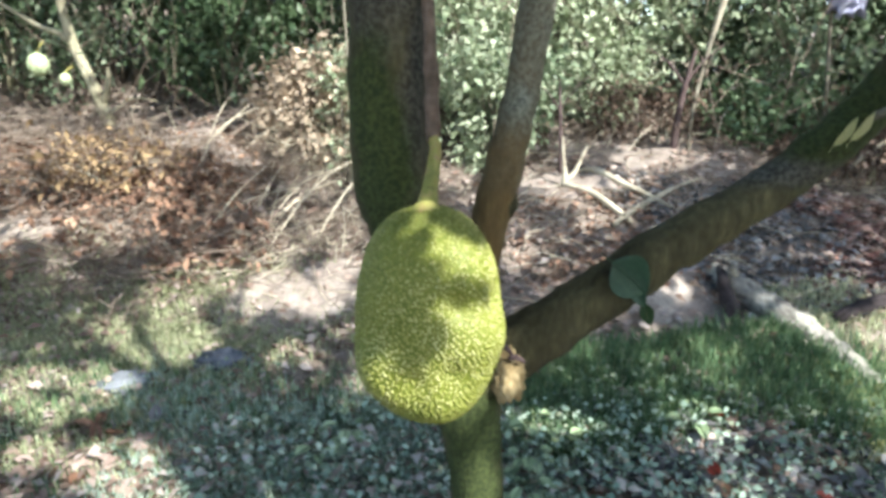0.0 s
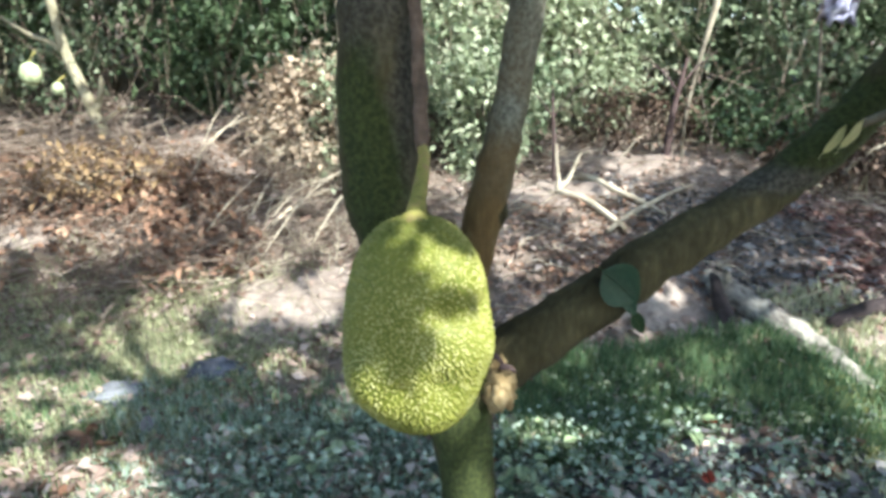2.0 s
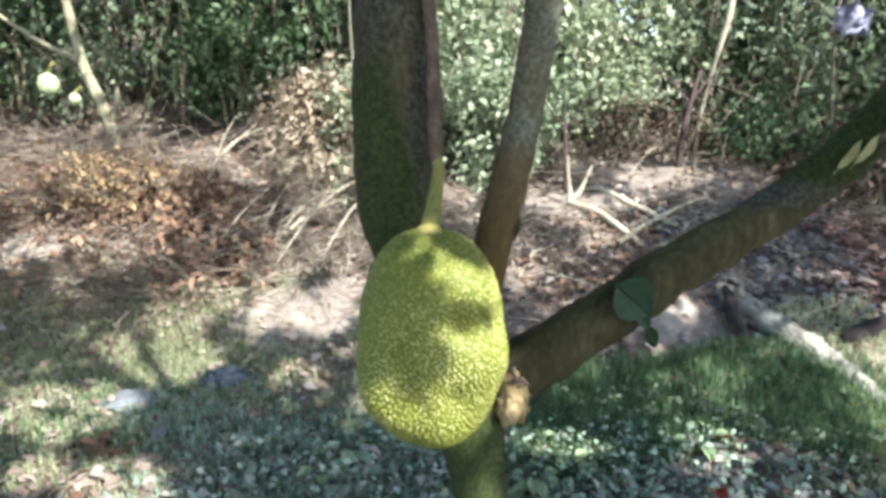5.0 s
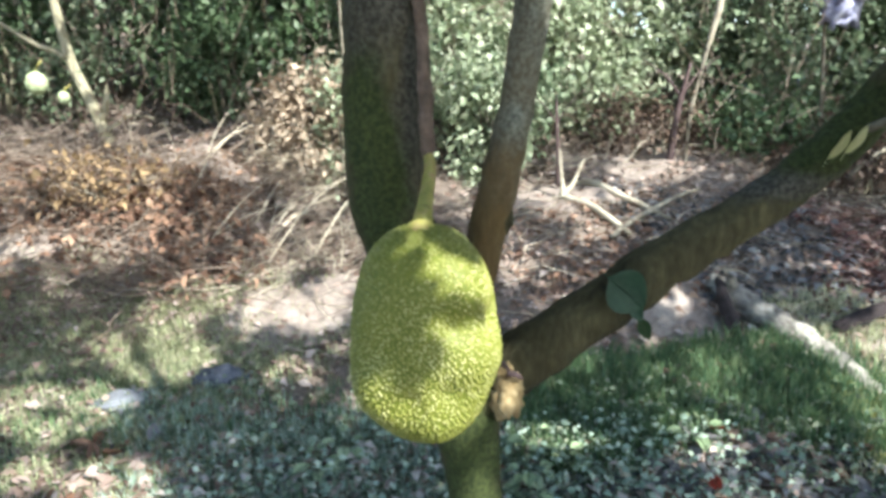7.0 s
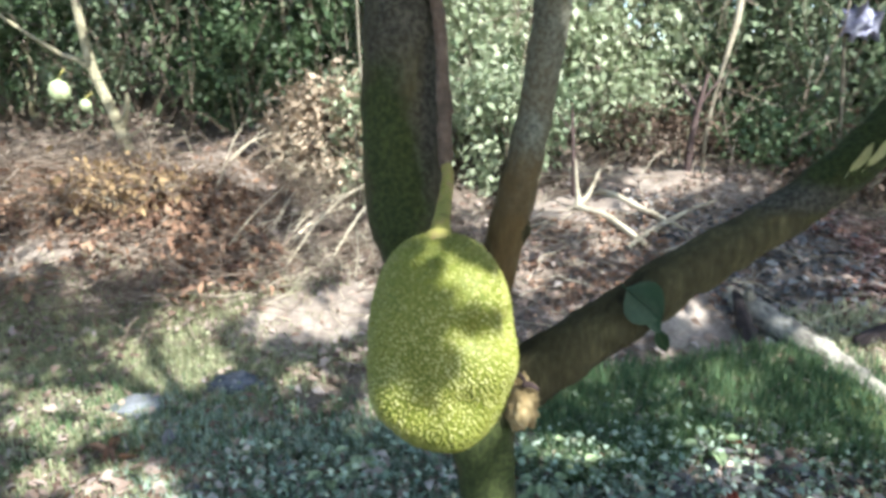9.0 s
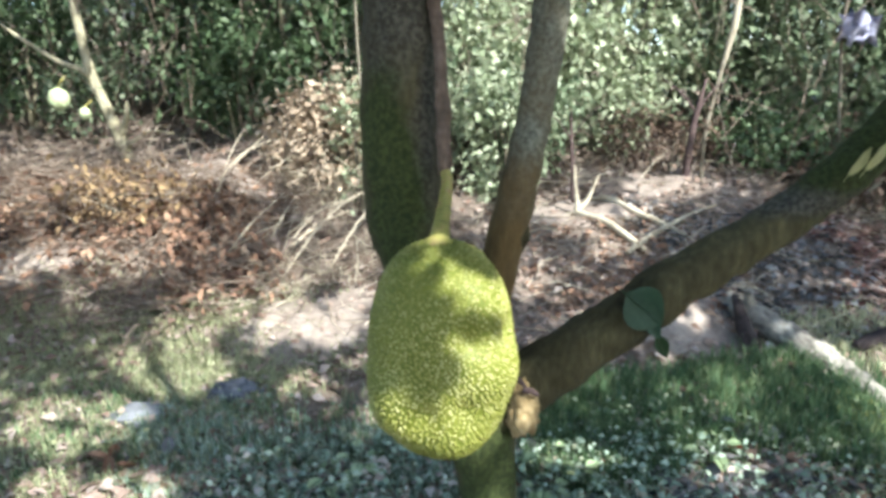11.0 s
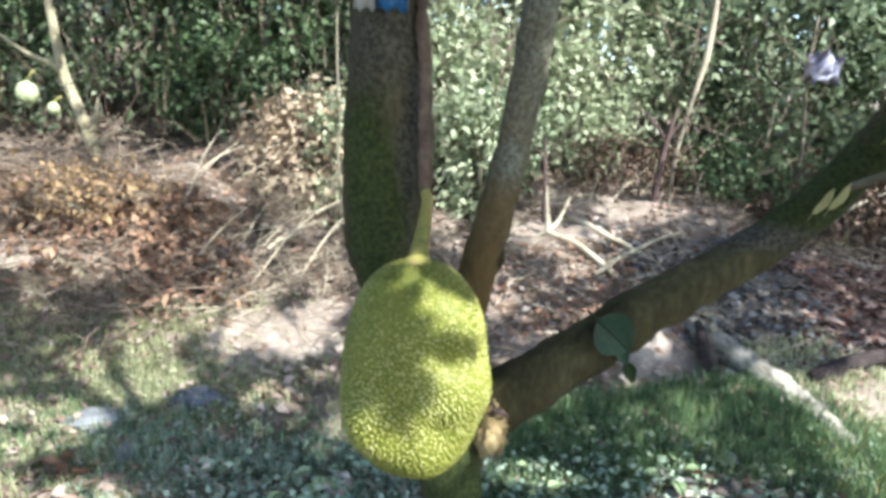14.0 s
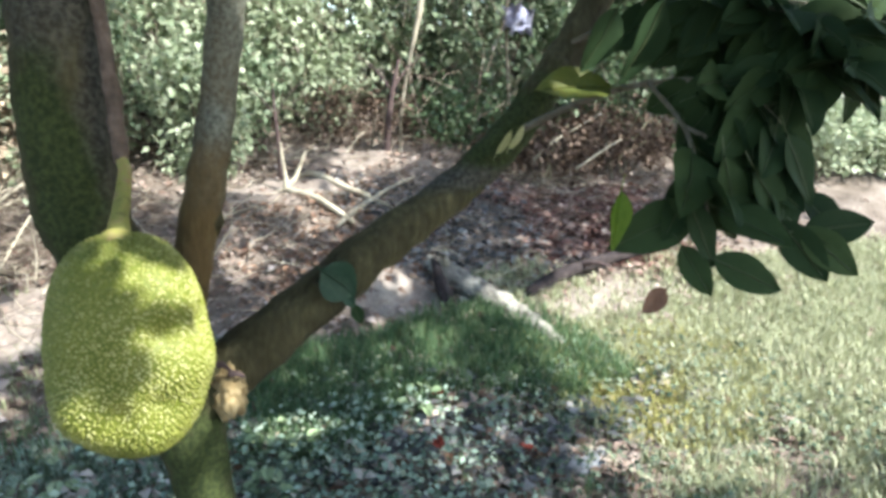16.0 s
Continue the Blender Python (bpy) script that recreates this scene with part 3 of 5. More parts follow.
# the leaves whose outlines show against the sunlit grass
for at, way, face, size in (
    ((0.9, 0.87, 1.22), (0.35, -0.35, -0.75), (-0.7, -0.7, 0.25), 0.75),
    ((0.952, 0.845, 1.197), (0.85, -0.49, -0.43), (-0.4, -0.8, 0.4), 0.98),
    ((1.073, 0.813, 1.263), (0.52, -0.47, -0.82), (-0.75, -0.65, 0.15), 0.98),
    ((1.105, 0.794, 1.25), (0.72, -0.51, -0.66), (-0.6, -0.7, 0.35), 0.95),
    ((1.11, 0.793, 1.245), (0.93, -0.36, 0.1), (-0.35, -0.85, 0.3), 0.95),
    ((0.96, 0.86, 1.29), (0.85, -0.3, -0.3), (0, -0.9, 0.3), 1.0),
    ((0.9, 0.86, 1.3), (0.4, -0.2, -0.85), (0, -0.9, 0.3), 0.9),
    ((1.02, 0.84, 1.36), (0.5, -0.2, -0.7), (0, -0.9, 0.3), 1.0),
    ((0.98, 0.87, 1.38), (0.2, -0.2, -0.9), (0, -0.9, 0.3), 1.0),
    ((1.08, 0.83, 1.42), (0.4, -0.2, -0.8), (0, -0.9, 0.3), 1.0),
):
    put_leaf(SLIM, leaf_pose(at, way, face, size), bearer=twigs[6])
put_leaf(BLADES[2], leaf_pose((0.82, 0.81, 1.165), (-0.7, -0.1, -0.45), (0, -0.7, 0.6), 0.45), "curled dead brown leaf", M_LEAF_BROWN)
put_leaf(BLADES[2], leaf_pose((0.78, 0.9, 1.325), (-0.03, 0.0, -1), (0.3, -0.9, 0.1), 0.8), "bright green hanging leaf", M_LEAF_GREEN)
put_leaf(BLADES[0], leaf_pose((0.97, 1.2, 1.49), (-1, -0.1, 0.12), (0, -0.6, 0.7), 1.25), "large sunlit yellow-green leaf", M_LEAF_YELLOW)
put_leaf(BLADES[0], leaf_pose((0.94, 1.155, 1.65), (-0.5, 0.0, -1), (0.2, -0.9, 0.3), 0.95), "hanging glossy leaf")
put_leaf(BLADES[0], leaf_pose((1.03, 1.12, 1.67), (-0.38, 0.0, -1), (0.4, -0.9, 0.3), 1.25), "hanging glossy leaf")
# single leaves on the bark of the limb
ROUND = leaf_blade("leaf", 0.11, 0.1, 0.08, 0.15)
ROUND.polygons.foreach_set("use_smooth", [True] * len(ROUND.polygons))
put_leaf(ROUND, leaf_pose((0.352, 1.405, 1.085), (0.75, 0, -0.65), (0.0, -0.95, 0.25), 1.0), "round blue-green leaf on the limb", M_LEAF_TEAL, limb)
put_leaf(BLADES[2], leaf_pose((0.4, 1.41, 1.03), (0.5, 0, -0.8), (0.0, -0.9, 0.4), 0.42), "small blue-green leaf on the limb", M_LEAF_TEAL, limb)
put_leaf(BLADES[0], leaf_pose((0.425, 1.42, 0.985), (0.4, -0.1, -0.75), (0.0, -0.9, 0.4), 0.4), bearer=limb)
for dx in (0.0, 0.035):
    put_leaf(SLIM, leaf_pose((0.835 + dx, 1.475, 1.32 + 0.3 * dx), (0.65, 0, 0.75), (0.6, -0.7, 0.1), 0.5), "pale yellow sliver on the limb", M_LEAF_PALE, limb)

# ---- the fruit ----
FRUIT = np.array((-0.04, 1.165, 1.065))


def fruit_surface(d):
    """Radius vectors of the lumpy fruit for unit directions d."""
    x, y, z = d[:, 0], d[:, 1], d[:, 2]
    p = 2.35
    r = (np.abs(x / 0.128) ** p + np.abs(y / 0.125) ** p + np.abs(z / 0.195) ** p) ** (-1 / p)
    for c, a, s in (((0.3, -0.6, 0.72), 0.1, 0.32), ((0.68, -0.5, 0.56), 0.08, 0.3), ((0.55, -0.8, -0.05), 0.11, 0.34), ((0.88, -0.45, -0.12), 0.1, 0.34),
                    ((-0.55, -0.72, -0.52), 0.14, 0.3), ((-0.8, -0.35, -0.5), 0.06, 0.3), ((0.12, -0.62, -0.82), 0.1, 0.28), ((0.78, -0.4, 0.34), -0.17, 0.18), ((0.4, -0.8, 0.36), -0.13, 0.16),
                    ((-0.18, -0.82, -0.56), -0.1, 0.18), ((0.3, -0.82, -0.48), -0.055, 0.17), ((-0.6, -0.75, 0.0), -0.04, 0.3), ((-0.7, -0.3, 0.65), -0.06, 0.4)):
        k = np.array(c) / np.linalg.norm(c)
        r = r * (1 + a * np.exp(-((1 - d @ k) * 2) / s ** 2))
    return d * r[:, None]


def fib(n):
    i = np.arange(n) + 0.5
    ph, th = np.arccos(1 - 2 * i / n), np.pi * (1 + 5 ** 0.5) * i
    return np.stack([np.cos(th) * np.sin(ph), np.sin(th) * np.sin(ph), np.cos(ph)], -1)


fruit = thing("jackfruit", "large ripening yellow-green jackfruit hanging from the stem", "fruit", at=tuple(FRUIT))
bm = bmesh.new()
bmesh.ops.create_uvsphere(bm, u_segments=64, v_segments=40, radius=1)
pos = fruit_surface(unit(np.array([v.co for v in bm.verts])))
for v, q in zip(bm.verts, pos):
    v.co = q
part("rind", bm, M_RIND, fruit, "knobbly yellow-green rind")
d0 = unit(fib(7400) * np.array((0.128, 0.125, 0.2)))
jit = unit(d0 + rng.normal(0, 0.012, d0.shape))
p0 = fruit_surface(jit)
e = 1e-3
ta = unit(np.cross(jit, (0.3, 0.2, 1.0)))
tb = np.cross(jit, ta)
nrm = unit(np.cross(fruit_surface(unit(jit + e * ta)) - p0, fruit_surface(unit(jit + e * tb)) - p0))
nrm *= np.sign((nrm * jit).sum(1))[:, None]
ta = unit(np.cross(nrm, (0.31, 0.2, 1.0)))
tb = np.cross(nrm, ta)
rad = rng.uniform(0.0031, 0.0037, len(p0))[:, None]
tall = rng.uniform(0.0032, 0.0055, len(p0))[:, None]
ringv = [p0 - nrm * 0.0006 + (ta * math.cos(a) + tb * math.sin(a)) * rad for a in np.arange(6) * math.pi / 3]
apex = p0 + nrm * tall
sv = np.stack(ringv + [apex], 1).reshape(-1, 3)
o = (np.arange(len(p0)) * 7)[:, None]
sf = np.concatenate([o + [[k, (k + 1) % 6, 6]] for k in range(6)], 0)
spines = part("spiny_skin", raw_mesh("spiny_skin", sv, sf), M_SPINE, fruit, "blunt yellow-green spines", smooth=False)
spines["kind"] = "stuff"
stalk = part("stalk", tube("stalk", [tuple(np.array(p[:3]) - FRUIT) + (p[3],) for p in
    ((-0.03, 1.4, 1.36, 0.011), (-0.024, 1.37, 1.34, 0.012), (-0.03, 1.31, 1.3, 0.014), (-0.036, 1.22, 1.268, 0.017), (-0.038, 1.17, 1.235, 0.024))], 12, 6, 0.08, 9), M_STALK, fruit, "yellow-green stalk")
cap = bmesh.new()
bmesh.ops.create_uvsphere(cap, u_segments=20, v_segments=10, radius=0.026)
for v in cap.verts:
    v.co = Vector((v.co.x, v.co.y, v.co.z * 0.7 + 0.19))
part("cap", cap, M_STALK, fruit, "swollen collar under the stalk")

# a film of plastic caught on the upright stem
bag = thing("plastic_bag", "blue and white plastic bag tied to the stem", "bag", at=(-0.125, 1.375, 1.718))
for nm, x0, x1, mt in (("blue_panel", -0.005, 0.055, M_BLUE), ("white_panel", -0.05, -0.006, M_WHITE)):
    bm = bmesh.new()
    rows = [[(bm.verts.new((x0 + (x1 - x0) * i / 6, 0.012 * math.sin(i * 1.7 + j) - 0.03 * (1 - ((x0 + (x1 - x0) * i / 6) / 0.07) ** 2) + s, 0.16 * j / 8 - 0.012 + 0.006 * math.sin(i * 2.1))), ) for i in range(7)] for j in range(9) for s in (0.0,)]
    for a, b in zip(rows, rows[1:]):
        for i in range(6):
            bm.faces.new((a[i][0], a[i + 1][0], b[i + 1][0], b[i][0]))
    bmesh.ops.solidify(bm, geom=bm.faces[:], thickness=0.003)
    part(nm, bm, mt, bag)

# ---- crown of the tree, unseen above the view: its leaves and gaps are set to shape the sun patches ----
sun_dir = np.array(TO_SUN)
# flecks of sun on the fruit and the stub, on the bank, the grass and the thicket: place (the ground's height where two numbers stand), radius
FRUIT_FLECKS = [((-0.045, 1.098, 1.24), 0.012), ((-0.021, 1.077, 1.22), 0.016), ((0.004, 1.062, 1.19), 0.03), ((0.035, 1.075, 1.195), 0.03), ((0.02, 1.046, 1.092), 0.036), ((0.05, 1.056, 1.06), 0.034),
                ((0.03, 1.045, 1.05), 0.034), ((-0.11, 1.045, 1.015), 0.042), ((-0.1, 1.04, 0.975), 0.042), ((-0.012, 1.048, 0.957), 0.04), ((0.025, 1.056, 0.95), 0.036), ((-0.055, 1.05, 0.94), 0.03), ((0.14, 1.37, 0.83), 0.02), ((0.08, 1.39, 0.52), 0.03)]
BANK_FLECKS = [((-0.83, 3.46), 0.1), ((-0.64, 3.64), 0.08), ((-0.68, 3.42), 0.06), ((-0.95, 3.58), 0.07), ((-1.14, 3.55), 0.07), ((-1.05, 3.4), 0.06), ((-0.93, 3.86), 0.045), ((-1.0, 3.72), 0.05), ((-0.55, 3.8), 0.06), ((-1.2, 3.8), 0.045), ((-0.75, 4.25), 0.05), ((-1.05, 4.25), 0.05), ((-0.6, 4.1), 0.045), ((-0.7, 3.95), 0.05), ((-0.85, 4.1), 0.045), ((-1.12, 4.0), 0.04), ((-2.04, 4.08), 0.16), ((-2.2, 5.1), 0.26), ((-1.95, 4.93), 0.22), ((-1.75, 4.74), 0.22), ((-1.46, 4.61), 0.12), ((-1.25, 5.44), 0.15),
               ((-2.07, 4.1), 0.2), ((-2.35, 4.26), 0.15), ((-1.87, 3.94), 0.12), ((-2.94, 4.55), 0.15), ((-2.49, 3.76), 0.14), ((-1.03, 4.51), 0.05), ((-0.9, 4.63), 0.06)]
BANK_FLECKS += [((-0.77, 4.31), 0.07), ((-1.02, 3.9), 0.07), ((0.73, 4.81), 0.12), ((0.89, 4.52), 0.12), ((0.58, 4.95), 0.1), ((1.04, 4.34), 0.12), ((1.58, 5.6), 0.18), ((1.64, 5.08), 0.17), ((1.33, 4.71), 0.14), ((0.07, 4.89), 0.12)]
GRASS_FLECKS = [((-1.7, 3.2), 0.07), ((-1.4, 3.22), 0.08), ((-1.25, 3.1), 0.06), ((-1.9, 2.75), 0.12), ((-1.75, 2.6), 0.08), ((-1.53, 2.83), 0.12), ((-1.4, 2.95), 0.07), ((-1.6, 2.28), 0.06), ((-2.3, 2.5), 0.08), ((-1.37, 2.17), 0.06), ((0.43, 3.95), 0.07), ((1.85, 3.08), 0.1), ((1.95, 2.9), 0.1),
                ((3.15, 5.1), 0.15), ((2.32, 3.72), 0.06), ((0.97, 2.4), 0.09), ((0.36, 2.45), 0.07), ((0.42, 2.15), 0.09), ((0.75, 2.3), 0.06), ((0.3, 2.25), 0.06), ((1.23, 3.49), 0.06), ((1.23, 2.91), 0.06), ((2.9, 2.6), 0.8), ((3.7, 2.3), 0.9), ((2.35, 2.1), 0.3), ((2.05, 2.35), 0.3), ((2.0, 2.65), 0.16), ((2.9, 1.9), 0.5), ((2.4, 1.75), 0.2), ((4.8, 3.2), 0.8), ((2.4, 3.12), 0.14), ((2.7, 3.16), 0.12)]
WEED_FLECKS = [((-0.55, 2.48), 0.08), ((-0.35, 2.62), 0.07), ((-0.62, 2.12), 0.08), ((-1.0, 2.45), 0.09), ((-0.75, 2.3), 0.1), ((-0.45, 2.35), 0.09), ((-1.15, 2.3), 0.08), ((-0.9, 2.15), 0.08), ((-0.3, 2.15), 0.08), ((-0.6, 2.3), 0.07), ((-1.2, 2.1), 0.04), ((-0.3, 2.8), 0.07), ((-0.75, 2.95), 0.09), ((-0.45, 1.95), 0.06), ((0.6, 2.8), 0.06), ((0.8, 2.1), 0.05), ((1.6, 1.9), 0.05), ((-0.9, 2.05), 0.045), ((-0.5, 2.2), 0.05), ((-0.2, 2.0), 0.05), ((-0.7, 1.9), 0.045), ((-0.15, 2.4), 0.05), ((-0.4, 2.55), 0.05)]
THICKET_FLECKS = [((0.9, 1.145, 1.57), 0.05), ((0.99, 1.11, 1.58), 0.06), ((-1.9, 5.9, 2.0), 0.24), ((-1.2, 5.6, 1.95), 0.2), ((-2.4, 5.9, 2.15), 0.22), ((0.7, 5.3, 1.5), 0.25), ((0.1, 5.3, 1.6), 0.25), ((0.2, 5.3, 1.9), 0.2), ((1.2, 5.5, 1.9), 0.4), ((1.6, 5.5, 1.8), 0.3), ((-0.8, 4.8, 1.3), 0.35), ((-2.85, 5.3, 1.65), 0.1), ((-3.15, 5.22, 1.6), 0.1), ((1.0, 1.25, 1.5), 0.06), ((0.78, 0.9, 1.26), 0.05), ((2.1, 5.2, 2.1), 0.2)]
foot = random.Random(8)
FOOT_FLECKS = [((foot.uniform(-1.2, 1.0), foot.uniform(1.85, 2.5)), foot.uniform(0.02, 0.055)) for k in range(34)]
FOOT_FLECKS += [((0.3, 2.28), 0.08), ((0.55, 2.1), 0.1), ((0.3, 2.08), 0.08), ((-0.6, 2.33), 0.08), ((-0.5, 2.15), 0.08), ((6.9, 4.7), 0.6)]
LIT_FOOT = [((0.33, 2.42, 0.08), 0.09), ((0.29, 2.2, 0.08), 0.07), ((0.3, 2.28, 0.05), 0.06), ((0.45, 2.25, 0.05), 0.07), ((0.5, 2.42, 0.05), 0.05), ((1.0, 2.4, 0.05), 0.06), ((2.55, 3.2, 0.2), 0.15)]
FOOT_FLECKS += LIT_FOOT + [((-2.0, 3.85), 0.15), ((-2.2, 3.95), 0.18), ((-2.6, 4.4), 0.2), ((-2.8, 4.2), 0.15), ((-1.5, 3.42), 0.12), ((-1.36, 3.5), 0.1)]
FLECKS = [(p if len(p) == 3 else (*p, float(land(*p)) + 0.05), r) for p, r in FRUIT_FLECKS + BANK_FLECKS + GRASS_FLECKS + WEED_FLECKS + THICKET_FLECKS + FOOT_FLECKS]
CLEARING_FLECKS = [((2.5, 2.52), 0.16), ((2.15, 2.5), 0.13), ((2.3, 2.3), 0.1), ((2.12, 1.88), 0.09), ((1.88, 1.98), 0.08), ((2.34, 1.8), 0.1), ((1.7, 1.72), 0.08), ((1.92, 1.64), 0.09), ((2.1, 1.55), 0.09), ((2.6, 2.2), 0.14)]
FLECKS += [((*p, float(land(*p)) + 0.05), r) for p, r in CLEARING_FLECKS]
# spots on the fruit kept in shade by unseen leaves added up the sun line
FRUIT_SHADE = [(-0.135, 1.145, 1.214), (-0.091, 1.108, 1.242), (-0.053, 1.074, 1.221), (-0.157, 1.137, 1.145), (-0.099, 1.066, 1.186), (-0.058, 1.052, 1.171), (-0.154, 1.094, 1.099), (-0.101, 1.052, 1.124), (-0.055, 1.04, 1.117),
               (-0.043, 1.038, 1.08), (-0.145, 1.079, 1.059), (-0.084, 1.042, 1.083), (0.022, 1.131, 1.251), (0.051, 1.144, 1.23), (-0.05, 1.04, 1.045), (0.06, 1.15, 1.24), (0.025, 1.1, 1.238), (0.055, 1.1, 1.232), (0.0, 1.12, 1.252), (-0.085, 1.135, 1.255), (0.0, 1.14, 1.262)]
# the narrow shadows in the creases between its lobes, cast by more added leaves: place, way of the leaf, size
CREASE_SHADE = [((0.015, 1.05, 1.147), (0.8, 0.2, -0.3), 0.5), ((0.06, 1.062, 1.143), (0.8, 0.2, -0.2), 0.45), ((-0.03, 1.047, 1.147), (0.8, 0.2, -0.3), 0.5)]
# what unseen leaves added to the crown keep in shade: place, spread, leaves
SHADED_BARK = [
    ((-0.12, 1.45, 1.2), 0.075, 44),
    ((-0.12, 1.45, 1.5), 0.08, 56),
    ((-0.12, 1.45, 1.8), 0.08, 50),
    ((0.15, 1.55, 1.25), 0.12, 36),
    ((0.2, 1.58, 1.55), 0.14, 36),
    ((0.25, 1.48, 0.93), 0.13, 90),
    ((0.45, 1.48, 1.07), 0.13, 150),
    ((0.62, 1.5, 1.16), 0.12, 130),
    ((0.75, 1.5, 1.23), 0.1, 90),
    ((0.88, 1.53, 1.33), 0.13, 100),
    ((1.05, 1.55, 1.53), 0.16, 70),
    ((1.1, 0.95, 1.5), 0.2, 140),
    ((1.3, 0.9, 1.55), 0.22, 140),
    ((1.0, 0.85, 1.3), 0.16, 90),
    ((1.5, 0.95, 1.72), 0.22, 110),
]
SHADED_GROUND = [
    ((1.2, 1.1, 1.65), 0.2, 120),
    ((1.6, 1.25, 1.55), 0.25, 160),
    ((0.06, 1.42, 0.55), 0.1, 15),
    ((1.2, 2.7, 0.1), 0.35, 60),
    ((2.0, 3.9, 0.45), 0.3, 150),
    ((2.7, 4.2, 0.6), 0.3, 120),
    ((1.6, 4.1, 0.5), 0.2, 70),
    ((3.1, 4.5, 0.55), 0.35, 150),
    ((3.8, 4.1, 0.35), 0.4, 170),
    ((4.4, 4.4, 0.4), 0.3, 100),
    ((2.5, 3.9, 0.4), 0.25, 80),
    ((2.2, 3.4, 0.3), 0.2, 60),
    ((-2.5, 3.4, 0.3), 0.22, 110),
    ((-1.25, 4.22, 0.68), 0.2, 18),
    ((-3.0, 3.2, 0.2), 0.25, 110),
    ((-3.5, 5.3, 1.9), 0.3, 30),
    ((-1.9, 2.5, 0.05), 0.35, 80),
]
# lighter shade that leaves the flecks open
SHADED_DAPPLE = [
    ((-0.95, 3.75, 0.4), 0.22, 80),
    ((-0.78, 3.55, 0.3), 0.12, 40),
    ((-1.2, 3.22, 0.2), 0.15, 70),
    ((-0.85, 3.2, 0.2), 0.14, 60),
    ((-1.8, 3.3, 0.25), 0.25, 80),
    ((-2.3, 3.2, 0.2), 0.25, 70),
    ((-1.3, 2.95, 0.12), 0.2, 50),
    ((1.2, 3.4, 0.25), 0.2, 90),
    ((-0.9, 4.3, 0.55), 0.25, 50),
    ((-1.6, 2.3, 0.05), 0.34, 240),
    ((-2.2, 2.9, 0.1), 0.25, 60),
    ((1.7, 3.6, 0.35), 0.25, 70),
    ((0.6, 4.4, 0.55), 0.3, 80),
    ((-0.5, 4.25, 0.55), 0.25, 90),
    ((1.9, 3.65, 0.33), 0.25, 90),
    ((1.4, 3.95, 0.42), 0.22, 70),
    ((1.5, 4.9, 0.75), 0.3, 70),
    ((1.5, 2.1, 0.05), 0.32, 150),
    ((1.1, 4.0, 0.4), 0.25, 70),
]


def in_fleck(points, slack, flecks):
    """Which rows of points (n, k, 3) stand in the way of the sun to a fleck."""
    hit = np.zeros(len(points), bool)
    for target, r in flecks:
        q = points - np.array(target)
        along = (q @ sun_dir)[..., None]
        off = np.linalg.norm(q - along * sun_dir, axis=-1)
        hit |= ((off < r + slack) & (along[..., 0] > 0)).any(1)
    return hit


fr = random.Random(3)
# leaves hung out of view only to cast shade on the fruit
for k, target in enumerate(FRUIT_SHADE):
    size, way = fr.uniform(0.5, 0.62), Vector(((0.3, 0.9, 0.35), (0.85, 0.5, -0.2))[k % 2 if k < 12 else 1])
    put_leaf(BLADES[2], leaf_pose(tuple(np.array(target) + sun_dir * fr.uniform(1.3, 1.75) - np.array(way) * 0.07 * size), way, tuple(sun_dir), size))

for target, way, size in CREASE_SHADE:
    put_leaf(SLIM, leaf_pose(tuple(np.array(target) + sun_dir * 1.3 - np.array(Vector(way).normalized()) * 0.075 * size), way, tuple(sun_dir), size))

N = 38000
hubs = np.stack([1.2 + rng.uniform(-6.2, 6.2, 700), 0.4 + rng.uniform(-5.5, 5.5, 700), rng.uniform(2.75, 4.6, 700)], -1)
c = hubs[rng.integers(0, len(hubs), N)] + rng.normal(0, 0.28, (N, 3)) * (1, 1, 0.6)
c = c[(c[:, 2] > 2.6 + 0.25 * np.maximum(c[:, 1] - 3.5, 0)) & (((c[:, 0] - 1.2) / 6.5) ** 2 + ((c[:, 1] - 0.4) / 5.8) ** 2 < 1)]
# openings cut in the crown to let sun reach the clearing, the thicket and the tree's foot
for cx, cy, cz, rx, ry, share in ((-0.55, 2.25, 0.05, 0.75, 0.42, 0.82), (3.0, 5.7, 1.8, 0.8, 0.6, 0.55), (0.2, 5.5, 1.5, 0.5, 0.5, 0.9), (0.35, 5.0, 1.3, 0.45, 0.4, 0.92), (4.4, 2.6, 0.1, 2.3, 1.7, 0.95), (1.4, 6.0, 1.8, 1.9, 1.1, 0.97), (-3.2, 5.6, 1.8, 0.8, 0.6, 0.25), (-0.8, 5.2, 1.3, 0.7, 0.6, 0.8), (4.4, 5.8, 1.8, 1.1, 0.8, 0.7), (7.0, 4.7, 0.8, 1.4, 1.2, 0.97)):
    land_at = c - sun_dir * ((c[:, 2] - cz) / sun_dir[2])[:, None]
    inside = ((land_at[:, 0] - cx) / rx) ** 2 + ((land_at[:, 1] - cy) / ry) ** 2 < 1
    c = c[~(inside & (rng.uniform(0, 1, len(c)) < share))]
wy = unit(rng.normal(size=(len(c), 3)) * (1, 1, 0.5) + (0, 0, -0.2))
ln = rng.uniform(0.13, 0.2, len(c))
BLADE = np.array((0.1, 0.5, 0.95))[None, :, None]
keep = ~in_fleck(c[:, None] + wy[:, None] * ln[:, None, None] * BLADE, 0.035, FLECKS)
c, wy, ln = c[keep], wy[keep], ln[keep]
# added leaves whose only work is to shade the listed places
extra = np.vstack([np.array(p) + sun_dir * rng.uniform(1.6, 3.6, (2 * n, 1)) + rng.normal(0, r, (2 * n, 3)) for p, r, n in SHADED_BARK + SHADED_GROUND])
extra = extra[extra[:, 2] > 2.45]
ewy = unit(rng.normal(size=(len(extra), 3)) * (1, 1, 0.5) + (0, 0, -0.2))
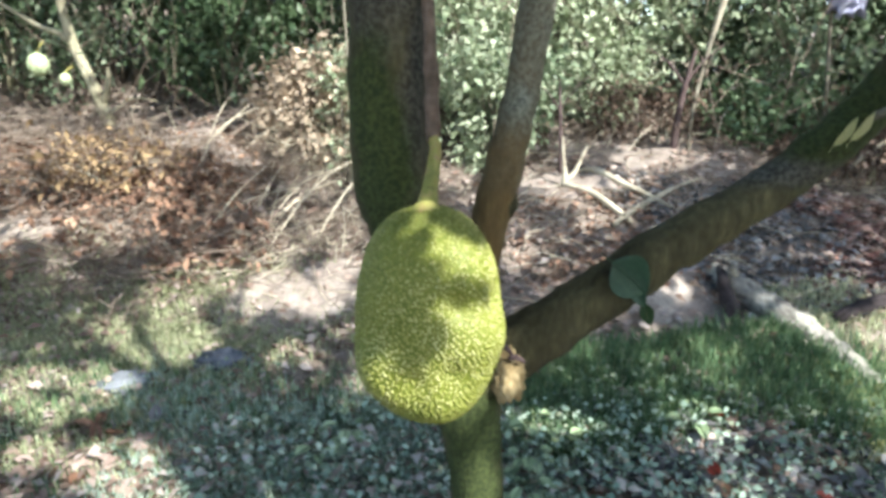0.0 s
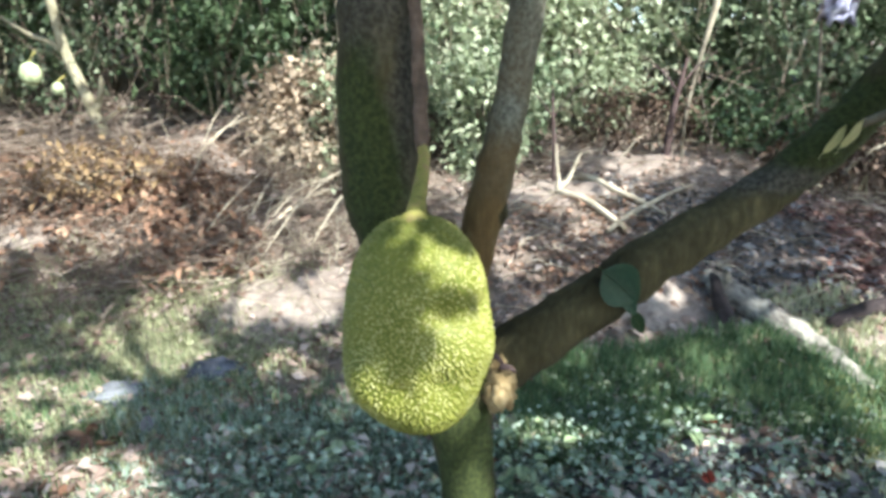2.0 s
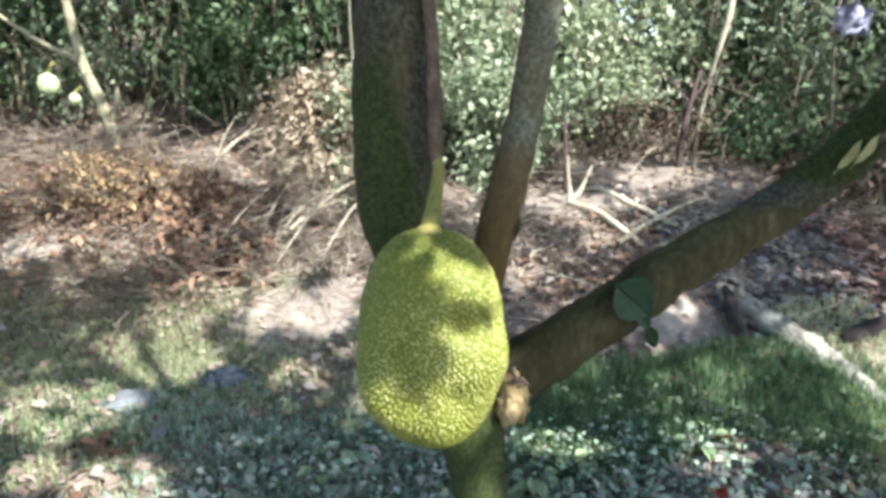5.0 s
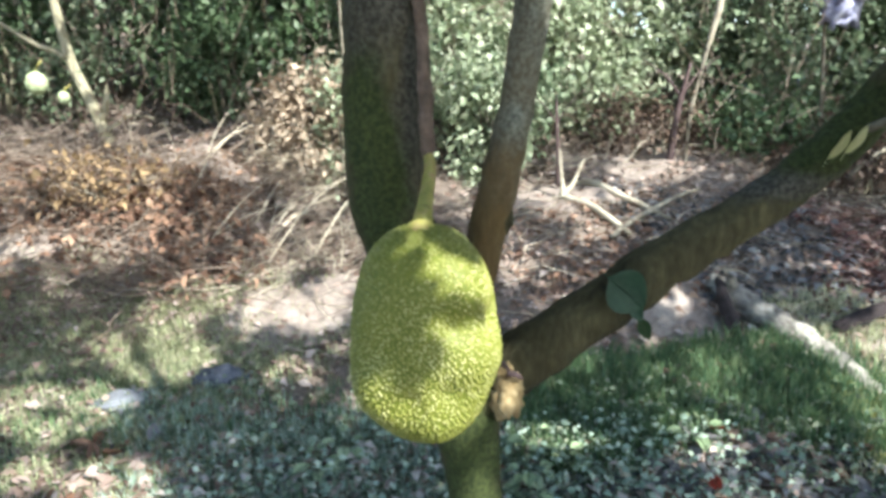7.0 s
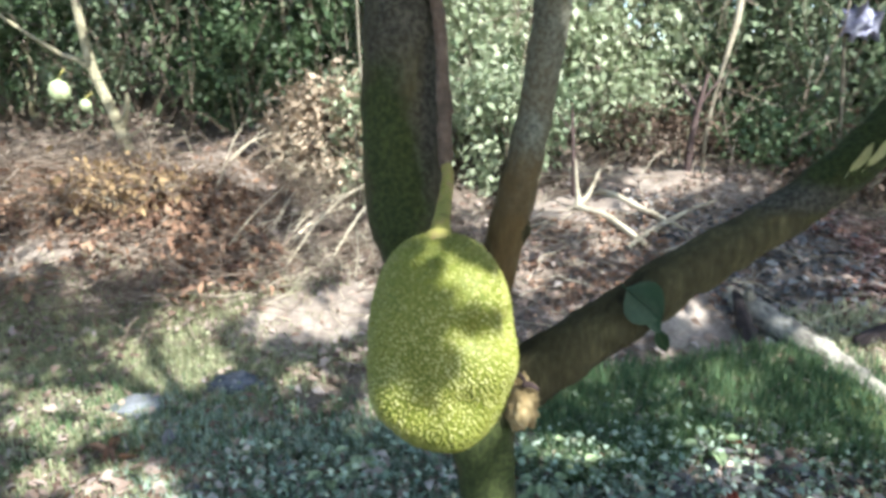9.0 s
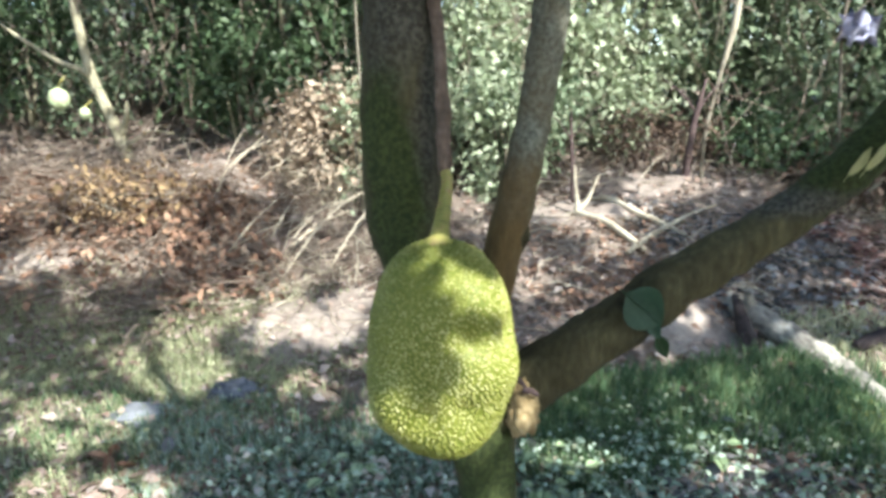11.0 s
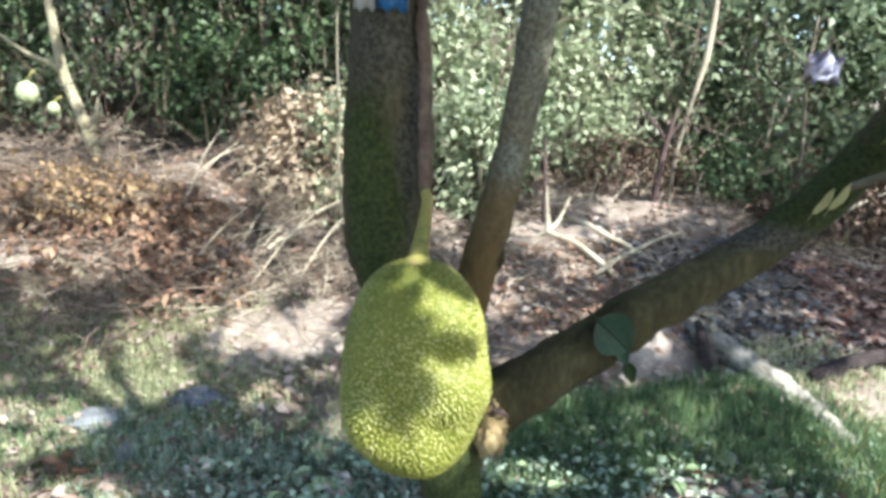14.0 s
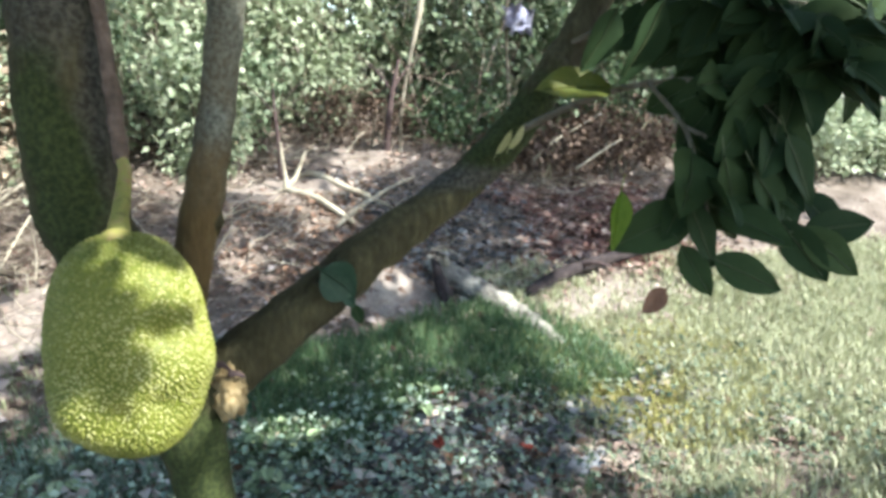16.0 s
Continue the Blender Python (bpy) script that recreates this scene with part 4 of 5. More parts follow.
eln = rng.uniform(0.13, 0.2, len(extra))
keep = ~in_fleck(extra[:, None] + ewy[:, None] * eln[:, None, None] * BLADE, 0.03, FLECKS[: len(FRUIT_FLECKS)] + LIT_FOOT + [(q, 0.025) for q in LIT_SPRAY])
c, wy, ln = np.vstack([c, extra[keep]]), np.vstack([wy, ewy[keep]]), np.concatenate([ln, eln[keep]])
extra = np.vstack([np.array(p) + sun_dir * rng.uniform(3.0, 4.4, (2 * n, 1)) + rng.normal(0, r, (2 * n, 3)) for p, r, n in SHADED_DAPPLE])
ewy = unit(rng.normal(size=(len(extra), 3)) * (1, 1, 0.5) + (0, 0, -0.2))
eln = rng.uniform(0.1, 0.16, len(extra))
keep = ~in_fleck(extra[:, None] + ewy[:, None] * eln[:, None, None] * BLADE, 0.025, FLECKS) & (extra[:, 2] > 2.45)
c, wy, ln = np.vstack([c, extra[keep]]), np.vstack([wy, ewy[keep]]), np.concatenate([ln, eln[keep]])
crown = on_tree("crown", leaf_cloud("crown", c, wy, ln, ln * rng.uniform(0.5, 0.6, len(c))), M_CROWN, "unseen dense dark green crown, gaps set for the sun flecks")
crown["kind"] = "stuff"
for i in range(60):
    h = hubs[i * 9]
    s0 = np.array(((0.1, 1.3, 3.3), (0.6, 2.0, 3.1), (2.1, 1.3, 2.9))[i % 3])
    mid = (s0 + h) / 2 + (0, 0, 0.25)
    path = smooth_line([s0, mid, h], 12)
    if h[1] < 5.0 and not in_fleck(path[None], 0.015, FLECKS)[0]:
        on_tree("branch", tube("branch", [(*s0, 0.016), (*mid, 0.009), (*h, 0.003)], 6, 5, 0.05, i), M_BARK_GREY)


# ---- thicket on the bank ----
def shrub(x, y, height, radius, material, label, leaves=4200, size=0.06, stems=6, seed=0, name="shrub", category="shrub", low=0.05, group="thicket"):
    """A bush: several thin stems and leaves in loose clumps round their ends."""
    r = np.random.default_rng(100 + seed)
    z0 = float(land(x, y))
    ob = thing(name, label, category, group, at=(x, y, z0))
    ends = []
    for i in range(stems):
        a = i * 2.4 + seed
        top = np.array((math.cos(a) * radius * r.uniform(0.3, 0.8), math.sin(a) * radius * r.uniform(0.2, 0.6), height * r.uniform(0.6, 0.98)))
        mid = top * (0.35, 0.35, 0.5) + r.normal(0, 0.05, 3)
        rs = 0.012 + 0.008 * height / 2.5
        part("stem", tube("stem", [(0.1 * math.cos(a), 0.1 * math.sin(a), -0.08, rs), (*mid, rs * 0.8), (*top, rs * 0.3)], 6, 5, 0.06, seed + i), M_PALEBARK if i % 3 == 0 else M_BARK_GREY, ob)
        ends += [mid * 0.3 + top * 0.7, top]
    leaves = int(leaves * 1.3)
    clumps = int(30 + leaves / 60)
    u = unit(r.normal(size=(clumps, 3)))
    cl = u * (radius, radius * 0.75, height * 0.5) * (r.uniform(0.35, 1.08, clumps) ** 0.6)[:, None] + (0, 0, height * 0.52)
    cl = np.vstack([cl, np.array(ends)])
    cl = cl[cl[:, 2] > low]
    k = r.integers(0, len(cl), leaves)
    spread = r.uniform(0.07, 0.2, len(cl))[k][:, None]
    c = cl[k] + r.normal(size=(leaves, 3)) * spread * (radius ** 0.5)
    c = c[c[:, 2] > low]
    out = unit(c - cl[k][: len(c)]) * 0.4 + r.normal(size=c.shape) * 0.6 + (0, -0.2, -0.1)
    L = size * r.uniform(0.5, 1.35, len(c))
    f = part("foliage", leaf_cloud("foliage", c, out, L, L * r.uniform(0.45, 0.65, len(c))), material, ob)
    f["kind"] = "stuff"
    return ob


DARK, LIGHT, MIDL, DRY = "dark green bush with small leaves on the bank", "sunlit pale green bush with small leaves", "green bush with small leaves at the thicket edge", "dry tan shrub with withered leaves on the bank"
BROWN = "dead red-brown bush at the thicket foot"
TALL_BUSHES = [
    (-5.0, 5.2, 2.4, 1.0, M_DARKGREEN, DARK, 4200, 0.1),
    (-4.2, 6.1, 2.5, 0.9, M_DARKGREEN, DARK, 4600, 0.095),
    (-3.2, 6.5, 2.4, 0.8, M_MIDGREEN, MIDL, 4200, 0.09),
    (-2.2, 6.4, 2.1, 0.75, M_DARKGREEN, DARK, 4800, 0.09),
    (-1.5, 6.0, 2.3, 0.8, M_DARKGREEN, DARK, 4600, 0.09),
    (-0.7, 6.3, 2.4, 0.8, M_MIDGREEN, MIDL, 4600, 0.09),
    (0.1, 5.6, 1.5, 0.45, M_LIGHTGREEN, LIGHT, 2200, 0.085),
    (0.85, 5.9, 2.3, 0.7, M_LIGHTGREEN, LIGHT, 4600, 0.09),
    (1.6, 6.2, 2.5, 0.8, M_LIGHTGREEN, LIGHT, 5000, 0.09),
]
MORE_BUSHES = [
    (2.4, 6.2, 2.4, 0.8, M_MIDGREEN, MIDL, 4400, 0.09),
    (3.2, 5.8, 2.3, 0.75, M_MIDGREEN, MIDL, 4800, 0.09),
    (4.0, 5.9, 2.4, 0.8, M_DARKGREEN, DARK, 4600, 0.09),
    (4.9, 6.0, 2.4, 0.9, M_MIDGREEN, MIDL, 4400, 0.095),
    (6.0, 5.8, 2.4, 1.0, M_DARKGREEN, DARK, 4400, 0.1),
    (7.6, 6.2, 2.3, 1.0, M_MIDGREEN, MIDL, 4200, 0.1),
    (9.2, 4.6, 2.3, 1.0, M_MIDGREEN, MIDL, 4000, 0.1),
    (2.5, 5.4, 0.5, 0.5, M_DARKGREEN, DARK, 1200, 0.07),
    (3.2, 5.1, 0.5, 0.6, M_DEADBUSH, BROWN, 1900, 0.06),
]
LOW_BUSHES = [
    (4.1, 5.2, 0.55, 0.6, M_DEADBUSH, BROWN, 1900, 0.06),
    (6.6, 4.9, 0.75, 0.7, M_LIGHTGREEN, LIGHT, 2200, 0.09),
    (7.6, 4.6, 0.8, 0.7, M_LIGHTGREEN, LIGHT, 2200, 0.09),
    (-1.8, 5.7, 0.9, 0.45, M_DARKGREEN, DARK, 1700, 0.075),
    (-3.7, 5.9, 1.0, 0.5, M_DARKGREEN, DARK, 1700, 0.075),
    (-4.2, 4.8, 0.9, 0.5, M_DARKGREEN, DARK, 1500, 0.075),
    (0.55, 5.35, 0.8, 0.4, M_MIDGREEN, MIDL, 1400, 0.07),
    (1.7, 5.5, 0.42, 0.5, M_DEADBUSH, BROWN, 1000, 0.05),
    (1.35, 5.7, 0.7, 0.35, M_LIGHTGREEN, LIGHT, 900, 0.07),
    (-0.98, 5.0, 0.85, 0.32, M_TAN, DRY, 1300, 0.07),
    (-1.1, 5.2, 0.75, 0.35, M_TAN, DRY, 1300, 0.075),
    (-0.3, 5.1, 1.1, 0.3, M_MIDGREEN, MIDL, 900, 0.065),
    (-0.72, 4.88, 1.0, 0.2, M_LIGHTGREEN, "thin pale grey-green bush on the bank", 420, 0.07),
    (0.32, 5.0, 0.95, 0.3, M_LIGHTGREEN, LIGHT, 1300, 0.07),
    (-2.1, 4.1, 0.26, 0.42, M_GOLD, "golden-brown withered bush on the bank", 700, 0.05),
]
for i, b in enumerate(TALL_BUSHES + MORE_BUSHES + LOW_BUSHES):
    shrub(*b, seed=i)
for i, (x, y, h, r) in enumerate(((-8.5, 7, 6, 2.4), (-6.5, 8.6, 6.5, 2.2), (-3.8, 8.8, 6, 2.0), (-1.2, 8.9, 6, 2.0), (1.4, 8.9, 6, 2.0), (4.0, 8.7, 6, 2.0), (6.6, 8.4, 6, 2.2), (9.2, 7.2, 6, 2.2), (11.0, 4.8, 6, 2.2))):
    shrub(x, y, h, r, M_MIDGREEN if i % 3 == 1 else M_DARKGREEN, "leafy green tree behind the thicket", 7500, 0.17, 5, 40 + i, "woodland_tree", "tree", 0.3, "woodland trees")

# sapling with pale bark
sap = thing("sapling", "crooked pale-barked sapling on the bank", "tree", at=(-2.74, 5.38, 1.2))
off = np.array((-2.74, 5.38, 1.2))


def rel(rows, o):
    return [(p[0] - o[0], p[1] - o[1], p[2] - o[2], p[3]) for p in rows]


part("trunk", tube("trunk", rel([(-2.7, 5.38, 1.1, 0.06), (-2.74, 5.38, 1.26, 0.052), (-2.83, 5.38, 1.53, 0.045), (-2.912, 5.38, 1.79, 0.04), (-2.96, 5.38, 2.2, 0.034), (-2.98, 5.38, 2.6, 0.025), (-2.9, 5.4, 3.2, 0.01)], off), 9, 6, 0.1, 3), M_PALEBARK, sap)
part("branch", tube("branch", rel([(-2.9, 5.38, 1.74, 0.026), (-3.0, 5.36, 1.82, 0.024), (-3.15, 5.35, 1.88, 0.02), (-3.36, 5.3, 2.04, 0.015), (-3.8, 5.2, 2.4, 0.006)], off), 7, 6, 0.1, 4), M_PALEBARK, sap)
part("branch", tube("branch", rel([(-2.74, 5.37, 1.28, 0.03), (-2.68, 5.35, 1.36, 0.026), (-2.64, 5.34, 1.5, 0.018), (-2.63, 5.33, 1.56, 0.006)], off), 7, 6, 0.1, 5), M_PALEBARK, sap)
part("branch", tube("branch", rel([(-2.72, 5.36, 1.2, 0.02), (-2.6, 5.33, 1.25, 0.015), (-2.45, 5.3, 1.32, 0.01), (-2.25, 5.25, 1.3, 0.004)], off), 7, 6, 0.1, 6), M_PALEBARK, sap)
c = np.concatenate([np.array((-0.2, 0.3, 0.5)) + rng.normal(0, 0.16, (210, 3)), np.array((-0.5, 0.25, 0.35)) + rng.normal(0, 0.14, (210, 3))])
part("foliage", leaf_cloud("foliage", c, rng.normal(size=c.shape), rng.uniform(0.05, 0.1, len(c)), rng.uniform(0.03, 0.05, len(c))), M_MIDGREEN, sap)["kind"] = "stuff"


def young_fruit(at, radius, label):
    """A small round pale fruit with fine bumps on a short stalk."""
    ob = thing("young_jackfruit", label, "fruit", at=at)
    bm = bmesh.new()
    bmesh.ops.create_icosphere(bm, subdivisions=4, radius=radius)
    for v in bm.verts:
        n = v.co.normalized()
        v.co *= 1 + 0.05 * noise.noise(n * 3 + Vector(at)) + 0.03 * noise.noise(n * 14)
        v.co.z *= 1.12
    part("rind", bm, M_PALEFRUIT, ob)
    part("stalk", tube("stalk", [(0, 0, radius * 0.95, 0.01), (0.01, 0.02, radius * 1.5, 0.009), (0.04, 0.05, radius * 2.2, 0.008)], 6, 4), M_STALK, ob)


young_fruit((-3.153, 5.3, 1.585), 0.08, "round pale green young fruit on the sapling")
young_fruit((-2.96, 5.3, 1.47), 0.045, "tiny pale green young fruit on the sapling")

# bare stems standing in the thicket
def bare_stem(rows, mat, lab, foot=()):
    o = rows[0][:3]
    st = thing("bare_stem", lab, "stem", "bare stems", at=o)
    part("stem", tube("stem", rel(rows, o), 8, 6, 0.1, len(rows)), mat, st)
    # lower end coloured duller, as where foliage would cover and dim it
    if foot:
        part("foot", tube("foot", rel(foot, o), 8, 6, 0.1, 2), M_BARK_GREY, st, "lower end dulled as if foliage covered it")
    b = np.array(rows[-2][:3])
    for s in (-1, 1):
        part("branch", tube("branch", rel([(*b, rows[-2][3] * 0.5), (*(b + (0.12 * s, 0.03, 0.16)), rows[-2][3] * 0.35), (*(b + (0.3 * s, 0.05, 0.3)), 0.002)], o), 5, 4), mat, st)


bare_stem([(2.04, 5.3, 1.72, 0.02), (2.08, 5.3, 1.9, 0.026), (2.11, 5.3, 2.05, 0.028), (2.15, 5.34, 2.45, 0.024), (2.13, 5.38, 3.0, 0.016)], M_PALE, "pale bare stem leaning in the thicket", ((1.86, 5.15, 0.72, 0.016), (1.88, 5.17, 1.14, 0.015), (1.95, 5.24, 1.42, 0.016), (2.045, 5.3, 1.75, 0.018)))
bare_stem([(3.85, 6.0, 1.05, 0.02), (3.87, 6.0, 1.6, 0.018), (3.84, 6.0, 2.3, 0.016), (3.9, 6.05, 3.0, 0.01)], M_BARK_GREY, "thin grey stem standing in the thicket")
bare_stem([(1.76, 5.2, 0.78, 0.03), (1.78, 5.2, 1.1, 0.028), (1.82, 5.2, 1.35, 0.022), (1.88, 5.2, 1.6, 0.01)], M_DARKLOG, "dark broken stem at the thicket foot")
bare_stem([(0.83, 4.86, 0.74, 0.014), (0.822, 4.84, 1.0, 0.014), (0.815, 4.85, 1.2, 0.012), (0.81, 4.87, 1.4, 0.007)], M_DARKLOG, "thin dark stem standing by the fallen branch")
bare_stem([(1.62, 5.9, 0.95, 0.016), (1.6, 5.9, 1.25, 0.014), (1.63, 5.9, 1.6, 0.008)], M_PALEBARK, "thin pale stem at the thicket foot")
bare_stem([(0.72, 5.5, 0.85, 0.02), (0.7, 5.5, 1.2, 0.018), (0.72, 5.5, 1.5, 0.01)], M_BARK_GREY, "thin grey stem at the thicket foot")
bare_stem([(-0.63, 4.6, float(land(-0.63, 4.6)) - 0.04, 0.014), (-0.646, 4.62, 0.956, 0.011), (-0.67, 4.68, 1.228, 0.01), (-0.662, 4.73, 1.46, 0.009), (-0.686, 4.79, 1.73, 0.009), (-0.706, 4.9, 2.24, 0.008), (-0.72, 4.95, 2.7, 0.005)], M_BARK_GREY, "thin grey stem on the bank")
bare_stem([(-1.0, 6.2, 1.2, 0.012), (-1.3, 6.2, 1.7, 0.012), (-1.6, 6.2, 2.2, 0.01), (-2.0, 6.2, 2.8, 0.006)], M_PALEBARK, "slanting pale twig in the thicket")
bare_stem([(4.4, 5.9, 1.0, 0.016), (4.42, 5.9, 1.6, 0.014), (4.36, 5.95, 2.4, 0.01)], M_PALEBARK, "thin pale stem in the thicket")
bare_stem([(2.86, 5.1, 0.75, 0.016), (2.84, 5.1, 1.3, 0.015), (2.8, 5.1, 1.9, 0.012), (2.84, 5.12, 2.3, 0.008)], M_BARK_GREY, "thin grey stem added to hold the lilac sheet")

# forked pale dead branch lying on the bank
fb = thing("fallen_branch", "pale forked dead branch lying on the bank", "branch", at=(0.81, 4.7, 0.64))
o = (0.81, 4.7, 0.64)
for rows in (
    [(1.2, 4.24, 0.47, 0.02), (1.02, 4.45, 0.57, 0.026), (0.9, 4.6, 0.63, 0.028), (0.835, 4.68, 0.67, 0.027), (0.838, 4.7, 0.74, 0.022), (0.832, 4.72, 0.82, 0.014), (0.826, 4.75, 0.93, 0.012), (0.825, 4.76, 1.02, 0.008)],
    [(0.838, 4.69, 0.71, 0.022), (0.905, 4.71, 0.79, 0.02), (0.94, 4.73, 0.84, 0.013), (0.986, 4.75, 0.925, 0.012), (1.02, 4.77, 0.96, 0.006), (1.2, 4.86, 0.99, 0.003)],
    [(0.92, 4.86, 0.74, 0.016), (1.07, 4.8, 0.74, 0.024), (1.25, 4.64, 0.68, 0.024), (1.42, 4.5, 0.61, 0.018), (1.52, 4.42, 0.57, 0.008)],
    [(1.08, 4.22, 0.46, 0.02), (1.25, 4.36, 0.54, 0.02), (1.43, 4.5, 0.61, 0.018), (1.63, 4.63, 0.66, 0.014), (1.85, 4.77, 0.72, 0.006)],
):
    part("branch", tube("branch", rel([(x, y, max(z - 0.01, float(land(x, y)) + 0.04) + 0.012 * math.sin(40 * x), 0.95 * r) for x, y, z, r in rows], o), 8, 6, 0.25, 3), M_PALE, fb)

DRYSTICKS = (
    ((2.95, 4.85, 0.75, 0.016), (3.2, 4.9, 0.92, 0.014), (3.75, 5.0, 1.14, 0.006)),
    ((3.3, 4.7, 0.7, 0.014), (3.6, 4.72, 0.85, 0.012), (3.8, 4.75, 0.93, 0.005)),
)
for k, rows in enumerate(DRYSTICKS):
    base = rows[0][:3]
    st = thing("dead_stick", "pale dead stick leaning on the brown brush", "stick", "dead sticks", at=base)
    part("wood", tube("wood", rel(rows, base), 7, 6, 0.2, k), M_PALE, st)

# fallen logs
log = thing("fallen_log", "weathered pale grey log lying in the grass", "log", at=(1.75, 3.35, 0.2))
o = (1.75, 3.35, 0.2)
part("wood", tube("wood", rel([(1.52, 3.7, 0.35, 0.05), (1.6, 3.54, 0.3, 0.075), (1.73, 3.26, 0.21, 0.088), (1.84, 2.98, 0.13, 0.082), (1.92, 2.72, 0.06, 0.06)], o), 22, 14, 0.3, 5, 11.0), M_LOG, log)
part("knot", tube("knot", rel([(1.6, 3.55, 0.34, 0.03), (1.56, 3.5, 0.41, 0.025), (1.54, 3.46, 0.45, 0.012)], o), 8, 4, 0.15, 6), M_LOG, log)
part("root", tube("root", rel([(1.54, 3.62, 0.38, 0.02), (1.5, 3.48, 0.36, 0.032), (1.47, 3.28, 0.25, 0.042), (1.46, 3.06, 0.12, 0.036)], o), 10, 6, 0.3, 6), M_ROT, log, "dark rotten root")
log = thing("fallen_log", "dark rotten log lying among dead leaves", "log", at=(2.5, 3.5, 0.25))
o = (2.5, 3.5, 0.25)
part("wood", tube("wood", rel([(1.98, 3.22, 0.22, 0.03), (2.2, 3.29, 0.27, 0.042), (2.5, 3.37, 0.3, 0.04), (2.85, 3.45, 0.31, 0.036), (3.25, 3.52, 0.31, 0.025)], o), 10, 6, 0.2, 7), M_ROT, log)
part("branch", tube("branch", rel([(2.45, 3.36, 0.31, 0.018), (2.5, 3.27, 0.34, 0.014), (2.58, 3.2, 0.33, 0.007)], o), 7, 5, 0.15, 8), M_DARKLOG, log)

# crumpled lilac sheet added as a pale patch in the thicket
rag = thing("lilac_sheet", "crumpled pale lilac sheet in the thicket", "cloth", at=(2.9, 5.06, 1.93))
bm = bmesh.new()
vs = []
for j in range(8):
    row = []
    for i in range(12):
        q = Vector((i * 0.55, j * 0.7, 1.3))
        ragged = 0.05 * noise.noise(q * 2.1) if j in (0, 7) or i in (0, 11) else 0
        row.append(bm.verts.new((0.3 * (i / 11 - 0.5) + 0.03 * noise.noise(q), 0.09 * noise.noise(q * 1.3 + Vector((5, 0, 0))), 0.2 * (j / 7 - 0.5) + 0.08 * noise.noise(q * 0.8 + Vector((0, 7, 0))) + ragged)))
    vs.append(row)
for a, b in zip(vs, vs[1:]):
    for i in range(11):
        bm.faces.new((a[i], a[i + 1], b[i + 1], b[i]))
bmesh.ops.solidify(bm, geom=bm.faces[:], thickness=0.004)
part("fold", bm, M_LILAC, rag)


# ---- brush, litter, grass ----
def scatter(n, x0, x1, y0, y1, seed, lumpy=0.0):
    r = np.random.default_rng(seed)
    x, y = r.uniform(x0, x1, n), r.uniform(y0, y1, n)
    u = 1 - np.maximum(np.abs(2 * (x - x0) / (x1 - x0) - 1), np.abs(2 * (y - y0) / (y1 - y0) - 1))
    wob = 0.12 * np.sin(4.3 * x + 2.2 * y + seed) + 0.1 * np.sin(7.1 * y - 5.3 * x)
    k = r.uniform(0, 1, n) < step(0.0, 0.42, u + wob)
    for i, (ex, ey, rx, ry, turn) in enumerate(EARTH_SPOTS[:-1]):
        ca, sa = math.cos(radians(turn)), math.sin(radians(turn))
        eu, ev = ((x - ex) * ca + (y - ey) * sa) / rx, ((y - ey) * ca - (x - ex) * sa) / ry
        k &= (eu ** 2 + ev ** 2 > 0.7) | (r.uniform(0, 1, n) < (0.42, 0.2, 0.42, 0.42, 0.3, 0.42)[i])
    x, y = x[k], y[k]
    n = len(x)
    if lumpy:
        f = 0.5 + 0.5 * np.sin(3.1 * x + 1.7 * y + seed) * np.sin(2.7 * y - 1.9 * x + 2 * seed)
        k = r.uniform(0, 1, n) < 1 - lumpy * (1 - f)
        x, y = x[k], y[k]
    return r, x, y


def stuff(name, me, material, label, category):
    ob = part(name, me, material)
    return tagged(ob, label, category, kind="stuff")


def brush(n, box, material, label, tall, seed, long=(0.2, 0.55), thick=(0.0015, 0.004), lean=0.5, lay=(0, 0, 0)):
    r, x, y = scatter(n, *box, seed, 0.5)
    z = land(x, y) + r.uniform(-0.02, tall, len(x))
    wy = r.normal(size=(len(x), 3)) * (1, 1, lean) + lay
    return stuff("dry_brush", stick_cloud("dry_brush", np.stack([x, y, z], -1), wy, r.uniform(*long, len(x)), r.uniform(*thick, len(x))), material, label, "brush")


brush(5500, (-4.6, -0.8, 3.2, 5.15), M_TWIG, "tangle of dry brown twigs on the bank", 0.2, 21, (0.2, 0.6), (0.002, 0.005), 0.3)
brush(1500, (-1.4, 0.2, 3.4, 5.0), M_TWIG, "dry brown twigs lying on the bank", 0.08, 22, lean=0.15)
brush(450, (-1.35, -0.35, 4.6, 5.25), M_STRAW, "pale dry stalks standing on the bank", 0.45, 27, (0.15, 0.45), (0.0015, 0.004), 0.9)
brush(420, (-1.2, -0.1, 3.4, 4.7), M_STRAW, "pale straw lying down the bank", 0.08, 23, (0.12, 0.35), (0.002, 0.005), 0.1, (0.7, 0.9, 0.35))
brush(1600, (-4.2, 2.5, 3.3, 6.2), M_STRAW, "pale dead stalks scattered over the bank", 0.12, 24, (0.15, 0.5), (0.0015, 0.004), 0.3)
brush(260, (2.4, 3.6, 4.4, 5.0), M_STRAW, "pale dead stalks on the red leaves", 0.08, 28, (0.1, 0.35), (0.002, 0.005), 0.2)
brush(1200, (0.3, 3.8, 3.8, 6.0), M_TWIG, "dry brown twigs at the thicket foot", 0.06, 25, lean=0.15)

r, x, y = scatter(1300, -5.5, 7.0, 4.7, 6.6, 26, 0.6)
wy = r.normal(size=(len(x), 3)) * (0.5, 0.3, 0.4) + (0, 0, 0.9)
